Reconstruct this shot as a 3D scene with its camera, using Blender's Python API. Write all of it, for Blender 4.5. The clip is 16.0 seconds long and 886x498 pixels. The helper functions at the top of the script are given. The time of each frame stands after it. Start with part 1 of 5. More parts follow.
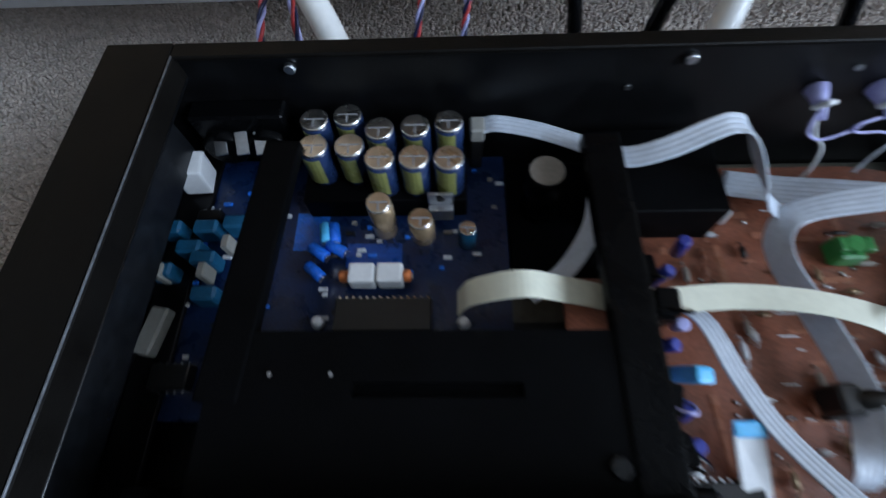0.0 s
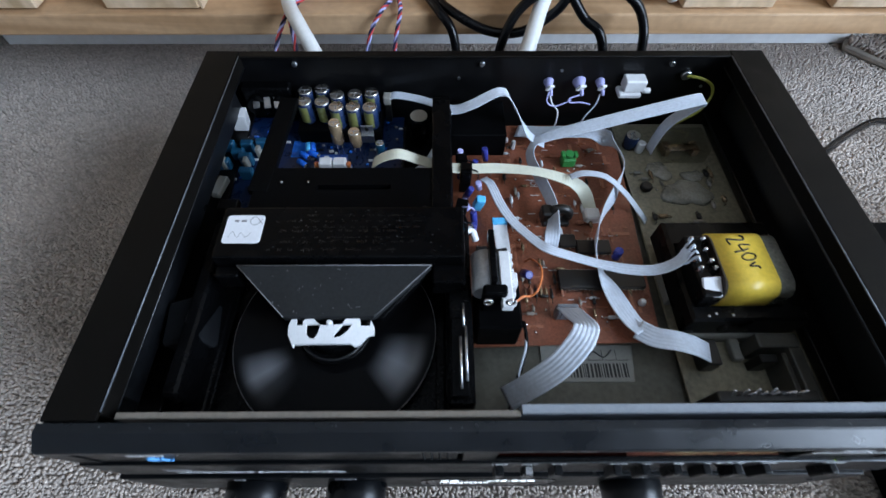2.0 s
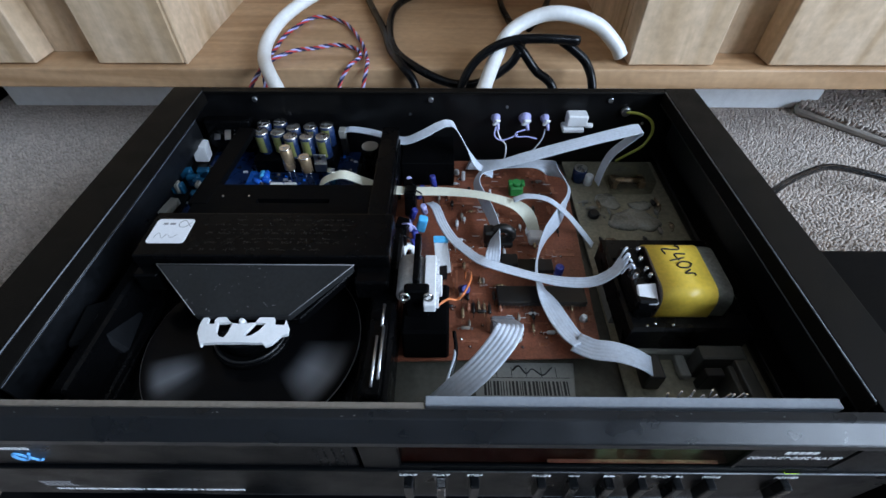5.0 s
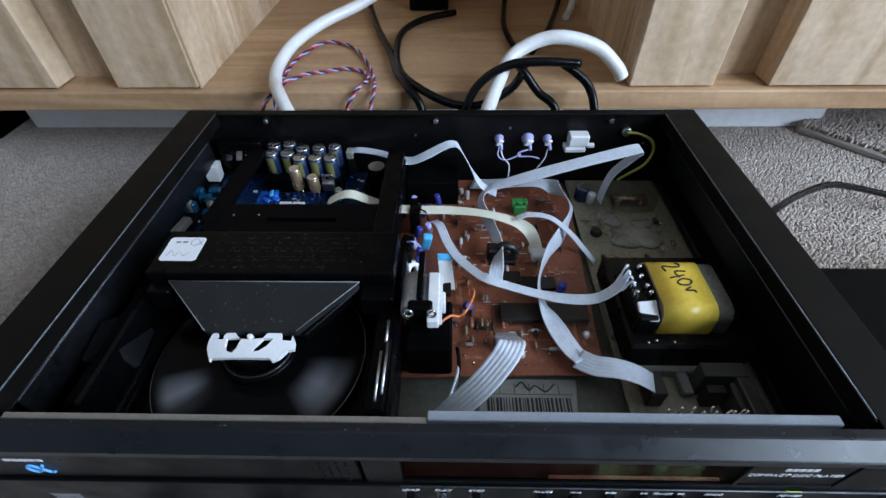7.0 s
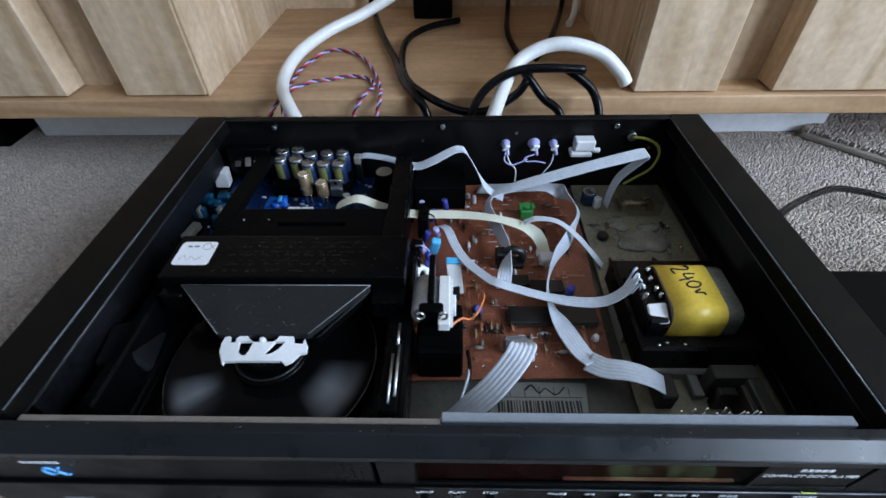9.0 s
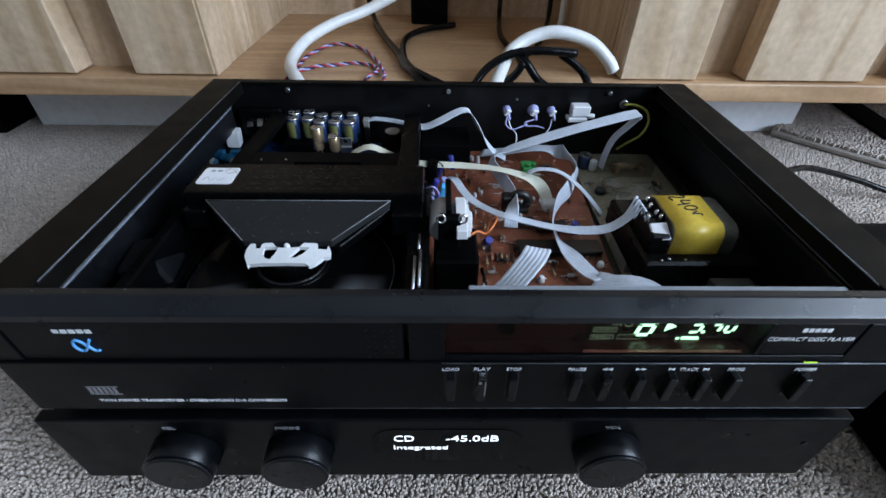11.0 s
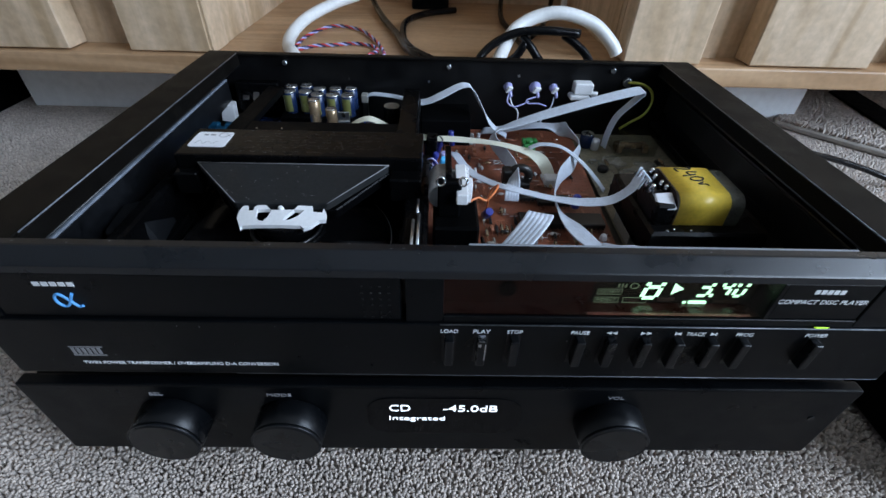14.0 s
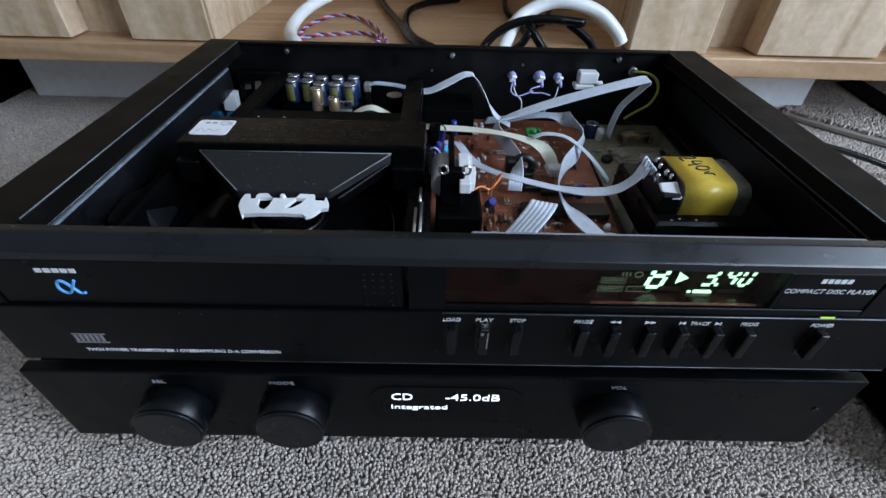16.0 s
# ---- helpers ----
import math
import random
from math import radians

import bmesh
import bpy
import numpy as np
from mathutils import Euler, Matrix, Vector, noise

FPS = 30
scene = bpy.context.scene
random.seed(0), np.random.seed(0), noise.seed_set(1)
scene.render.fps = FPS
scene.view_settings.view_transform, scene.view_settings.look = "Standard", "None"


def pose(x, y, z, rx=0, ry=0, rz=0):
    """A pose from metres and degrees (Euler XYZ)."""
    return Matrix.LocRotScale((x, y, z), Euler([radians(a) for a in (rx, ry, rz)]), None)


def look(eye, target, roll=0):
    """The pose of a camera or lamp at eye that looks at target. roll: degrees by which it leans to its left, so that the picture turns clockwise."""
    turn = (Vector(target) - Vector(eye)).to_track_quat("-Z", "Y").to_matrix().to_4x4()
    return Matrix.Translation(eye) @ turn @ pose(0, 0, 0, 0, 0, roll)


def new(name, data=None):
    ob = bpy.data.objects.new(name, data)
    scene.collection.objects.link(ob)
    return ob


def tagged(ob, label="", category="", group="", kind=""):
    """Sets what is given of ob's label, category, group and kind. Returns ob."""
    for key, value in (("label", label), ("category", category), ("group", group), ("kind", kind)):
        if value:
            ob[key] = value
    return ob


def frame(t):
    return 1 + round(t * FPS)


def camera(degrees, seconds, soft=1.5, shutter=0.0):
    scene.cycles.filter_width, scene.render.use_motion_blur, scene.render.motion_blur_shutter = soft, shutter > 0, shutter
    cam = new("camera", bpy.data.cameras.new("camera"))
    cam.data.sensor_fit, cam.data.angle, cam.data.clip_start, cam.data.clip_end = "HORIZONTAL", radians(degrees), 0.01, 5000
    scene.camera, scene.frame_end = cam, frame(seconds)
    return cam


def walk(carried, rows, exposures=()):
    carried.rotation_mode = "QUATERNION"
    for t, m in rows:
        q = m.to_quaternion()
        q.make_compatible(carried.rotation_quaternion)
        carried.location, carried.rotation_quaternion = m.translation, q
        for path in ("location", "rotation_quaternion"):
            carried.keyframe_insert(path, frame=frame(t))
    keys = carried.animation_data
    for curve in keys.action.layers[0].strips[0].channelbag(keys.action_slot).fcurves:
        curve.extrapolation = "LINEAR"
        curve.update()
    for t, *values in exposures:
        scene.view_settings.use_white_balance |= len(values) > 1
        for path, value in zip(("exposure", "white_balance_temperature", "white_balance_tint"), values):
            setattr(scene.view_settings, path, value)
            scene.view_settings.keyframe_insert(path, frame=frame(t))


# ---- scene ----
cam = camera(89.5, 16.0, shutter=0.6)
PATH = [
    (0, (-0.0867, 0.1465, 0.2668), (-0.1039, 0.3643, -0.1830), -4.68),
    (0.5, (-0.0615, 0.1027, 0.3003), (-0.0749, 0.3273, -0.1462), -4.07),
    (1, (-0.0529, 0.0459, 0.3341), (-0.0571, 0.2958, -0.0990), -1.45),
    (1.5, (-0.0442, 0.0018, 0.3517), (-0.0442, 0.2657, -0.0729), -0.39),
    (2, (-0.0350, -0.0296, 0.3665), (-0.0325, 0.2375, -0.0562), 0.23),
    (2.5, (-0.0296, -0.0508, 0.3676), (-0.0276, 0.2305, -0.0457), 0.22),
    (3, (-0.0157, -0.0633, 0.3586), (-0.0142, 0.2281, -0.0477), 0.30),
    (3.5, (-0.0112, -0.0702, 0.3557), (-0.0101, 0.2439, -0.0334), 0.13),
    (4, (0.0010, -0.0646, 0.3408), (0.0019, 0.2629, -0.0371), 0.18),
    (6.5, (0.0132, -0.0672, 0.3327), (0.0030, 0.2859, -0.0211), -0.82),
    (7, (0.0130, -0.0690, 0.3389), (0.0021, 0.2868, -0.0122), -0.98),
    (7.5, (0.0159, -0.0694, 0.3317), (0.0050, 0.2893, -0.0165), -0.71),
    (8, (0.0153, -0.0684, 0.3313), (0.0039, 0.2921, -0.0151), -0.73),
    (8.5, (0.0149, -0.0683, 0.3308), (0.0031, 0.2928, -0.0148), -0.87),
    (9, (0.0078, -0.0719, 0.3387), (-0.0046, 0.2893, -0.0068), -1.32),
    (9.2, (0.0044, -0.0839, 0.3439), (-0.0074, 0.2782, -0.0008), -1.21),
    (11.3, (-0.0134, -0.1295, 0.2852), (-0.0021, 0.2599, -0.0284), 1.44),
    (11.5, (-0.0124, -0.1298, 0.2814), (-0.0000, 0.2592, -0.0324), 1.78),
    (12, (-0.0135, -0.1331, 0.2806), (0.0020, 0.2569, -0.0318), 2.13),
    (12.5, (-0.0130, -0.1343, 0.2810), (0.0025, 0.2566, -0.0303), 2.09),
    (13, (-0.0129, -0.1370, 0.2822), (0.0007, 0.2540, -0.0291), 2.12),
    (13.5, (-0.0134, -0.1357, 0.2785), (-0.0005, 0.2543, -0.0341), 2.08),
    (14, (-0.0134, -0.1354, 0.2744), (-0.0027, 0.2527, -0.0406), 1.92),
    (14.5, (-0.0132, -0.1357, 0.2733), (-0.0033, 0.2517, -0.0426), 1.89),
    (15, (-0.0132, -0.1356, 0.2725), (-0.0036, 0.2511, -0.0443), 1.89),
    (15.5, (-0.0128, -0.1355, 0.2728), (-0.0048, 0.2493, -0.0464), 1.74),
    (16, (-0.0133, -0.1358, 0.2717), (-0.0055, 0.2475, -0.0493), 1.82),
]
walk(cam, [(t, look(eye, target, roll)) for t, eye, target, roll in PATH], [(0, -0.10), (1, 0.18), (1.7, 0.20), (2.5, 0.05), (4, -0.02), (9.2, -0.05), (11.3, -0.10), (16, -0.14)])


# ---- light: one window to the front right, a dim room round it ----
world = bpy.data.worlds.new("world")
scene.world = world
world.use_nodes = True
sky = world.node_tree.nodes.new("ShaderNodeTexSky")
sky.sky_type, sky.sun_disc, sky.sun_elevation, sky.sun_rotation = "NISHITA", False, radians(35), radians(110)
world.node_tree.links.new(sky.outputs[0], world.node_tree.nodes["Background"].inputs[0])
world.node_tree.nodes["Background"].inputs[1].default_value = 0.1
window_light = new("window_light", bpy.data.lights.new("window_light", "AREA"))
window_light.data.shape, window_light.data.size, window_light.data.size_y = "RECTANGLE", 1.3, 1.2
window_light.data.energy, window_light.data.color = 86.0, (0.62, 0.775, 1.0)
window_light.matrix_world = look((1.70, -0.70, 1.04), (0.0, 0.05, 0.40))


# ---- materials ----
def mat(name, color, rough=0.5, metal=0.0, vary=0.15, scale=60.0, bump=0.0, bump_scale=400.0, island=0.0, second=None, wave=None, spec=0.5, obj=0.0):
    """A painted, moulded or natural surface: colour that varies at two scales, uneven gloss and fine relief, in metres."""
    m = bpy.data.materials.new(name)
    m.use_nodes = True
    nt = m.node_tree
    n, l = nt.nodes, nt.links
    p = n["Principled BSDF"]
    p.inputs["Metallic"].default_value = metal
    p.inputs["Specular IOR Level"].default_value = spec
    co = n.new("ShaderNodeTexCoord")
    big = n.new("ShaderNodeTexNoise")
    big.inputs["Scale"].default_value, big.inputs["Detail"].default_value = scale, 6.0
    l.new(co.outputs["Object"], big.inputs["Vector"])
    fine = n.new("ShaderNodeTexNoise")
    fine.inputs["Scale"].default_value, fine.inputs["Detail"].default_value = scale * 9, 3.0
    l.new(co.outputs["Object"], fine.inputs["Vector"])
    add = n.new("ShaderNodeMath")
    add.operation = "ADD"
    l.new(big.outputs["Fac"], add.inputs[0]), l.new(fine.outputs["Fac"], add.inputs[1])
    fac = add.outputs[0]
    ramp = n.new("ShaderNodeMapRange")
    ramp.inputs["From Min"].default_value, ramp.inputs["From Max"].default_value = 0.7, 1.3
    ramp.inputs["To Min"].default_value, ramp.inputs["To Max"].default_value = 1 - vary, 1 + vary
    l.new(fac, ramp.inputs["Value"])
    base = n.new("ShaderNodeMix")
    base.data_type = "RGBA"
    a, b = color, second or color
    base.inputs[6].default_value, base.inputs[7].default_value = (*a, 1), (*b, 1)
    if wave:
        st = n.new("ShaderNodeMapping")
        st.inputs["Scale"].default_value = wave[0]
        l.new(co.outputs["Object"], st.inputs["Vector"])
        grain = n.new("ShaderNodeTexNoise")
        grain.inputs["Scale"].default_value, grain.inputs["Detail"].default_value, grain.inputs["Distortion"].default_value = wave[1], 8.0, wave[2]
        l.new(st.outputs[0], grain.inputs["Vector"])
        sharp = n.new("ShaderNodeMapRange")
        sharp.inputs["From Min"].default_value, sharp.inputs["From Max"].default_value = 0.35, 0.65
        l.new(grain.outputs["Fac"], sharp.inputs["Value"])
        l.new(sharp.outputs[0], base.inputs[0])
    else:
        l.new(big.outputs["Fac"], base.inputs[0])
    mul = n.new("ShaderNodeVectorMath")
    mul.operation = "SCALE"
    l.new(base.outputs[2], mul.inputs[0])
    last = ramp.outputs[0]
    for amount, node, out in ((island, "ShaderNodeNewGeometry", "Random Per Island"), (obj, "ShaderNodeObjectInfo", "Random")):
        if amount:
            g = n.new(node)
            r = n.new("ShaderNodeMapRange")
            r.inputs["To Min"].default_value, r.inputs["To Max"].default_value = 1 - amount, 1 + amount
            l.new(g.outputs[out], r.inputs["Value"])
            k = n.new("ShaderNodeMath")
            k.operation = "MULTIPLY"
            l.new(last, k.inputs[0]), l.new(r.outputs[0], k.inputs[1])
            last = k.outputs[0]
    l.new(last, mul.inputs["Scale"])
    l.new(mul.outputs[0], p.inputs["Base Color"])
    rr = n.new("ShaderNodeMapRange")
    rr.inputs["From Min"].default_value, rr.inputs["From Max"].default_value = 0.3, 0.7
    rr.inputs["To Min"].default_value, rr.inputs["To Max"].default_value = max(0.02, rough - 0.08), min(1, rough + 0.08)
    l.new(big.outputs["Fac"], rr.inputs["Value"])
    l.new(rr.outputs[0], p.inputs["Roughness"])
    if bump:
        bn = n.new("ShaderNodeTexNoise")
        bn.inputs["Scale"].default_value, bn.inputs["Detail"].default_value = bump_scale, 4.0
        l.new(co.outputs["Object"], bn.inputs["Vector"])
        bp = n.new("ShaderNodeBump")
        bp.inputs["Strength"].default_value, bp.inputs["Distance"].default_value = bump, 0.0004
        l.new(bn.outputs["Fac"], bp.inputs["Height"])
        l.new(bp.outputs[0], p.inputs["Normal"])
    return m


def glow(name, color, strength):
    m = bpy.data.materials.new(name)
    m.use_nodes = True
    p = m.node_tree.nodes["Principled BSDF"]
    p.inputs["Base Color"].default_value = (*color, 1)
    p.inputs["Emission Color"].default_value, p.inputs["Emission Strength"].default_value = (*color, 1), strength
    return m


def pane(name, tint, gloss=0.08, rough=0.05):
    m = bpy.data.materials.new(name)
    m.use_nodes = True
    n, l = m.node_tree.nodes, m.node_tree.links
    n.remove(n["Principled BSDF"])
    tr, gl, mix = n.new("ShaderNodeBsdfTransparent"), n.new("ShaderNodeBsdfGlossy"), n.new("ShaderNodeMixShader")
    tr.inputs[0].default_value = (*tint, 1)
    gl.inputs["Roughness"].default_value = rough
    mix.inputs[0].default_value = gloss
    l.new(tr.outputs[0], mix.inputs[1]), l.new(gl.outputs[0], mix.inputs[2]), l.new(mix.outputs[0], n["Material Output"].inputs[0])
    return m


M_CASE = mat("black_painted_steel", (0.0038, 0.0033, 0.0028), 0.5, vary=0.25, spec=0.09, bump=0.5, bump_scale=2500)
M_INNER = mat("black_inner_steel", (0.003, 0.003, 0.0033), 0.36, vary=0.3, spec=0.3, bump=0.25, bump_scale=1500)
M_SHEEN = mat("scuffed_inner_steel", (0.007, 0.008, 0.0095), 0.34, vary=0.6, scale=30, second=(0.003, 0.0033, 0.004), spec=0.6, bump=0.3, bump_scale=300)
M_FASCIA = mat("black_satin_fascia", (0.0014, 0.0019, 0.0026), 0.34, vary=0.2, spec=0.12, bump=0.25, bump_scale=3000)
M_TRIM = mat("black_anodised_trim", (0.0040, 0.0056, 0.0080), 0.32, vary=0.2, spec=0.42, bump=0.15, bump_scale=2500)
# Left ledge: the bright sheen along it is put into this pale colour.
M_LEDGE = mat("sheen_grey_ledge", (0.27, 0.31, 0.37), 0.36, vary=0.5, scale=25, second=(0.10, 0.115, 0.137), spec=0.7)
# Pale edge colour: worn paint on the rims, painted highlights on the panel.
M_EDGE = mat("worn_and_highlit_edge", (0.10, 0.11, 0.125), 0.35, vary=0.6, scale=90, spec=0.6)
M_BRACKET = mat("dark_grey_moulding", (0.0075, 0.0083, 0.0095), 0.5, vary=0.3, spec=0.15, bump=0.3, bump_scale=900)
M_PLASTIC = mat("black_plastic", (0.0019, 0.002, 0.0023), 0.26, vary=0.25, spec=0.075, bump=0.2, bump_scale=1800)
M_MATTE = mat("matte_black_plastic", (0.0017, 0.0018, 0.0021), 0.5, vary=0.25, spec=0.04, bump=0.4, bump_scale=1600)
M_FELT = mat("charcoal_felt_plate", (0.011, 0.0118, 0.0125), 0.62, vary=0.3, spec=0.3, bump=0.5, bump_scale=2200)
M_KNOB = mat("satin_black_knob", (0.0024, 0.0029, 0.0037), 0.3, vary=0.15, spec=0.28)
M_FLOORPAN = mat("olive_zinc_chassis", (0.125, 0.12, 0.095), 0.48, metal=0.35, vary=0.25, scale=35, second=(0.08, 0.076, 0.06), bump=0.2)
M_BROWN = mat("brown_circuit_board", (0.25, 0.085, 0.045), 0.35, vary=0.35, scale=80, second=(0.16, 0.05, 0.028), bump=0.7, bump_scale=420)
M_TRACK = mat("brown_lacquered_track", (0.31, 0.12, 0.068), 0.3, vary=0.25, scale=90, bump=0.4, bump_scale=700)
M_BEIGE = mat("beige_circuit_board", (0.30, 0.275, 0.20), 0.42, vary=0.35, scale=40, second=(0.20, 0.18, 0.12), bump=0.4, bump_scale=500)
M_BLUE = mat("blue_circuit_board", (0.005, 0.021, 0.078), 0.3, vary=0.5, scale=120, second=(0.002, 0.009, 0.036), bump=0.5, bump_scale=600)
M_BLUETRACK = mat("bright_blue_solder_mask", (0.02, 0.16, 0.66), 0.25, vary=0.3, scale=150)
M_SILK = mat("white_print", (0.62, 0.64, 0.66), 0.6, vary=0.2)
M_INK = mat("white_fascia_print", (0.70, 0.72, 0.74), 0.55, vary=0.12)
M_INKDIM = mat("grey_fascia_print", (0.22, 0.22, 0.23), 0.55, vary=0.2)
M_INKBLUE = mat("sky_blue_print", (0.10, 0.35, 0.72), 0.5, vary=0.1)
M_GREYRIB = mat("grey_ribbon_cable", (0.58, 0.635, 0.715), 0.38, vary=0.12, scale=50)
M_CREAM = mat("cream_flat_cable", (0.66, 0.66, 0.54), 0.45, vary=0.08, scale=40)
M_WHITE = mat("white_plastic", (0.74, 0.75, 0.76), 0.4, vary=0.06)
M_HOSE = mat("white_hose", (0.72, 0.72, 0.70), 0.38, vary=0.07, scale=30)
M_PAPER = mat("white_paper_label", (0.78, 0.79, 0.82), 0.75, vary=0.05)
M_LABELGREY = mat("grey_paper_label", (0.235, 0.23, 0.205), 0.7, vary=0.12)
M_YELLOW = mat("yellow_tape", (0.82, 0.58, 0.075), 0.36, vary=0.12, scale=45, bump=0.15, bump_scale=200)
M_TAPE = mat("clear_plastic_wrap", (0.18, 0.18, 0.155), 0.22, vary=0.3)
M_SOLDER = mat("solder", (0.75, 0.76, 0.78), 0.2, metal=1.0, vary=0.1)
M_STEEL = mat("bright_steel", (0.55, 0.57, 0.60), 0.3, metal=1.0, vary=0.15)
M_SILVERLIP = mat("silver_lip", (0.27, 0.30, 0.34), 0.5, vary=0.1)
M_TANLIP = mat("tan_card_edge", (0.27, 0.24, 0.205), 0.7, vary=0.15)
M_CAPTOP = mat("aluminium_can_top", (0.72, 0.70, 0.66), 0.28, metal=1.0, vary=0.1)
M_CAPSIDE = mat("dark_blue_can_sleeve", (0.012, 0.026, 0.075), 0.25, vary=0.2)
M_CAPGOLD = mat("olive_gold_sleeve", (0.17, 0.175, 0.055), 0.3, vary=0.2)
M_BRONZE = mat("bronze_can_sleeve", (0.36, 0.26, 0.16), 0.25, metal=0.6, vary=0.2)
M_ORANGE = mat("orange_wire", (0.70, 0.20, 0.06), 0.45, vary=0.1)
M_RED = mat("red_wire", (0.50, 0.05, 0.05), 0.45, vary=0.1)
M_NAVYWIRE = mat("navy_wire", (0.012, 0.016, 0.06), 0.45, vary=0.1)
M_LILAC = mat("lilac_wire", (0.42, 0.42, 0.72), 0.45, vary=0.1)
M_GREEN = mat("green_plastic", (0.03, 0.22, 0.05), 0.4, vary=0.25)
M_FILMDARK = mat("deep_blue_solder_mask", (0.008, 0.06, 0.28), 0.3, vary=0.4, scale=140)
M_FILMBLUE = mat("royal_blue_film_sleeve", (0.015, 0.13, 0.62), 0.22, vary=0.4, scale=120)
M_CYAN = mat("cyan_plastic", (0.08, 0.46, 0.80), 0.4, vary=0.15)
M_BLUECAP = mat("blue_can_sleeve", (0.03, 0.04, 0.24), 0.3, vary=0.2)
M_TEAL = mat("teal_film_capacitor", (0.01, 0.085, 0.17), 0.35, vary=0.2)
M_YGREEN = mat("yellow_green_wire", (0.36, 0.36, 0.06), 0.45, vary=0.15)
M_CABLE = mat("black_cable", (0.0035, 0.0036, 0.0042), 0.22, vary=0.15, spec=0.2)
M_GLOSSCORE = mat("lacquered_black_laminations", (0.003, 0.003, 0.0032), 0.3, vary=0.3, spec=0.13, bump=0.3, bump_scale=350)
M_BAKELITE = mat("brown_bakelite", (0.022, 0.011, 0.008), 0.3, vary=0.3)
M_DUST = mat("pale_dust", (0.16, 0.165, 0.17), 0.8, vary=0.5, scale=300)
M_RUBBER = mat("dark_epoxy", (0.007, 0.0065, 0.006), 0.4, vary=0.2)
M_WOOD = mat("oak_veneer", (0.655, 0.493, 0.342), 0.45, vary=0.16, scale=14, second=(0.44, 0.305, 0.18), wave=((7, 7, 0.8), 3.2, 1.6), bump=0.25, bump_scale=500, obj=0.06)
M_WOODX = mat("oak_board", (0.54, 0.345, 0.195), 0.42, vary=0.12, scale=14, second=(0.36, 0.21, 0.105), wave=((0.8, 7, 7), 3.2, 1.6), bump=0.25, bump_scale=500)
M_PLINTH = mat("white_painted_plinth", (0.88, 0.90, 0.92), 0.5, vary=0.07, scale=12)
M_WALL = mat("cream_wall", (0.50, 0.48, 0.45), 0.85, vary=0.06, scale=4)
M_CEIL = mat("white_ceiling", (0.75, 0.74, 0.72), 0.9, vary=0.04, scale=4)
M_CARPET = mat("grey_beige_carpet", (0.39, 0.352, 0.315), 0.95, vary=0.2, scale=90, second=(0.32, 0.285, 0.25), bump=1.0, bump_scale=260, spec=0.1)
M_TUFT = mat("grey_beige_pile", (0.575, 0.507, 0.452), 0.95, vary=0.2, scale=18, second=(0.45, 0.387, 0.34), island=0.16, spec=0.1)
def sectored_disc(name, x, y):
    """A dark disc with two soft pale sectors between hub and rim."""
    m = mat(name, (0.0035, 0.0035, 0.004), 0.14, spec=0.07, vary=0.3, scale=25)
    n, l = m.node_tree.nodes, m.node_tree.links
    co, mp, gr, ra, mx, no = (n.new("ShaderNode" + k) for k in ("TexCoord", "Mapping", "TexGradient", "ValToRGB", "Mix", "TexNoise"))
    mp.inputs["Location"].default_value = (-x, -y, 0)
    l.new(co.outputs["Object"], mp.inputs[0]), l.new(mp.outputs[0], gr.inputs[0])
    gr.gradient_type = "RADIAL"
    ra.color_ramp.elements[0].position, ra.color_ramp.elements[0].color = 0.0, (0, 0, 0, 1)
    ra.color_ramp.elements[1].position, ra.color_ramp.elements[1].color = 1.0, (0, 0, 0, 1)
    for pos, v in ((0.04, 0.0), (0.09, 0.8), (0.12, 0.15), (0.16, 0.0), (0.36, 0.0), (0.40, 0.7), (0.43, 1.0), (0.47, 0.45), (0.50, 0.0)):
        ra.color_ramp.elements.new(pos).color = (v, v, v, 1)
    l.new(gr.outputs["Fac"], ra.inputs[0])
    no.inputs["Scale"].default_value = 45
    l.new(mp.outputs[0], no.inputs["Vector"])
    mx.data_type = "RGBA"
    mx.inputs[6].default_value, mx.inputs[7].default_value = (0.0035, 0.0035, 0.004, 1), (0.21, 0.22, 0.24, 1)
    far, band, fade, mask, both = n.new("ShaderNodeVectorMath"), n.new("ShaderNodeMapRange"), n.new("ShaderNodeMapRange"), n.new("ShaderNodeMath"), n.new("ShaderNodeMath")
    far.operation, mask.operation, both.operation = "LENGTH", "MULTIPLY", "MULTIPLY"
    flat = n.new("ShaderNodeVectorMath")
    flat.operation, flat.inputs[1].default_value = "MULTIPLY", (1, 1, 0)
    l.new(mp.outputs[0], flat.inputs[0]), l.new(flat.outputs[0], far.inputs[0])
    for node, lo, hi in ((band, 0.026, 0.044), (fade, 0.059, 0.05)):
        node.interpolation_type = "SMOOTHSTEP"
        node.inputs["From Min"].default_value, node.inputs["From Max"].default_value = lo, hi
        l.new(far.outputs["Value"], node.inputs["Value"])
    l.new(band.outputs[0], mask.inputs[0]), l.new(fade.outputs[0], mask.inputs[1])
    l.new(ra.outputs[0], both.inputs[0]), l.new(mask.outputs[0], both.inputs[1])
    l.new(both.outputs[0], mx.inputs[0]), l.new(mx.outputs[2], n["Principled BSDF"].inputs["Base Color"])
    return m


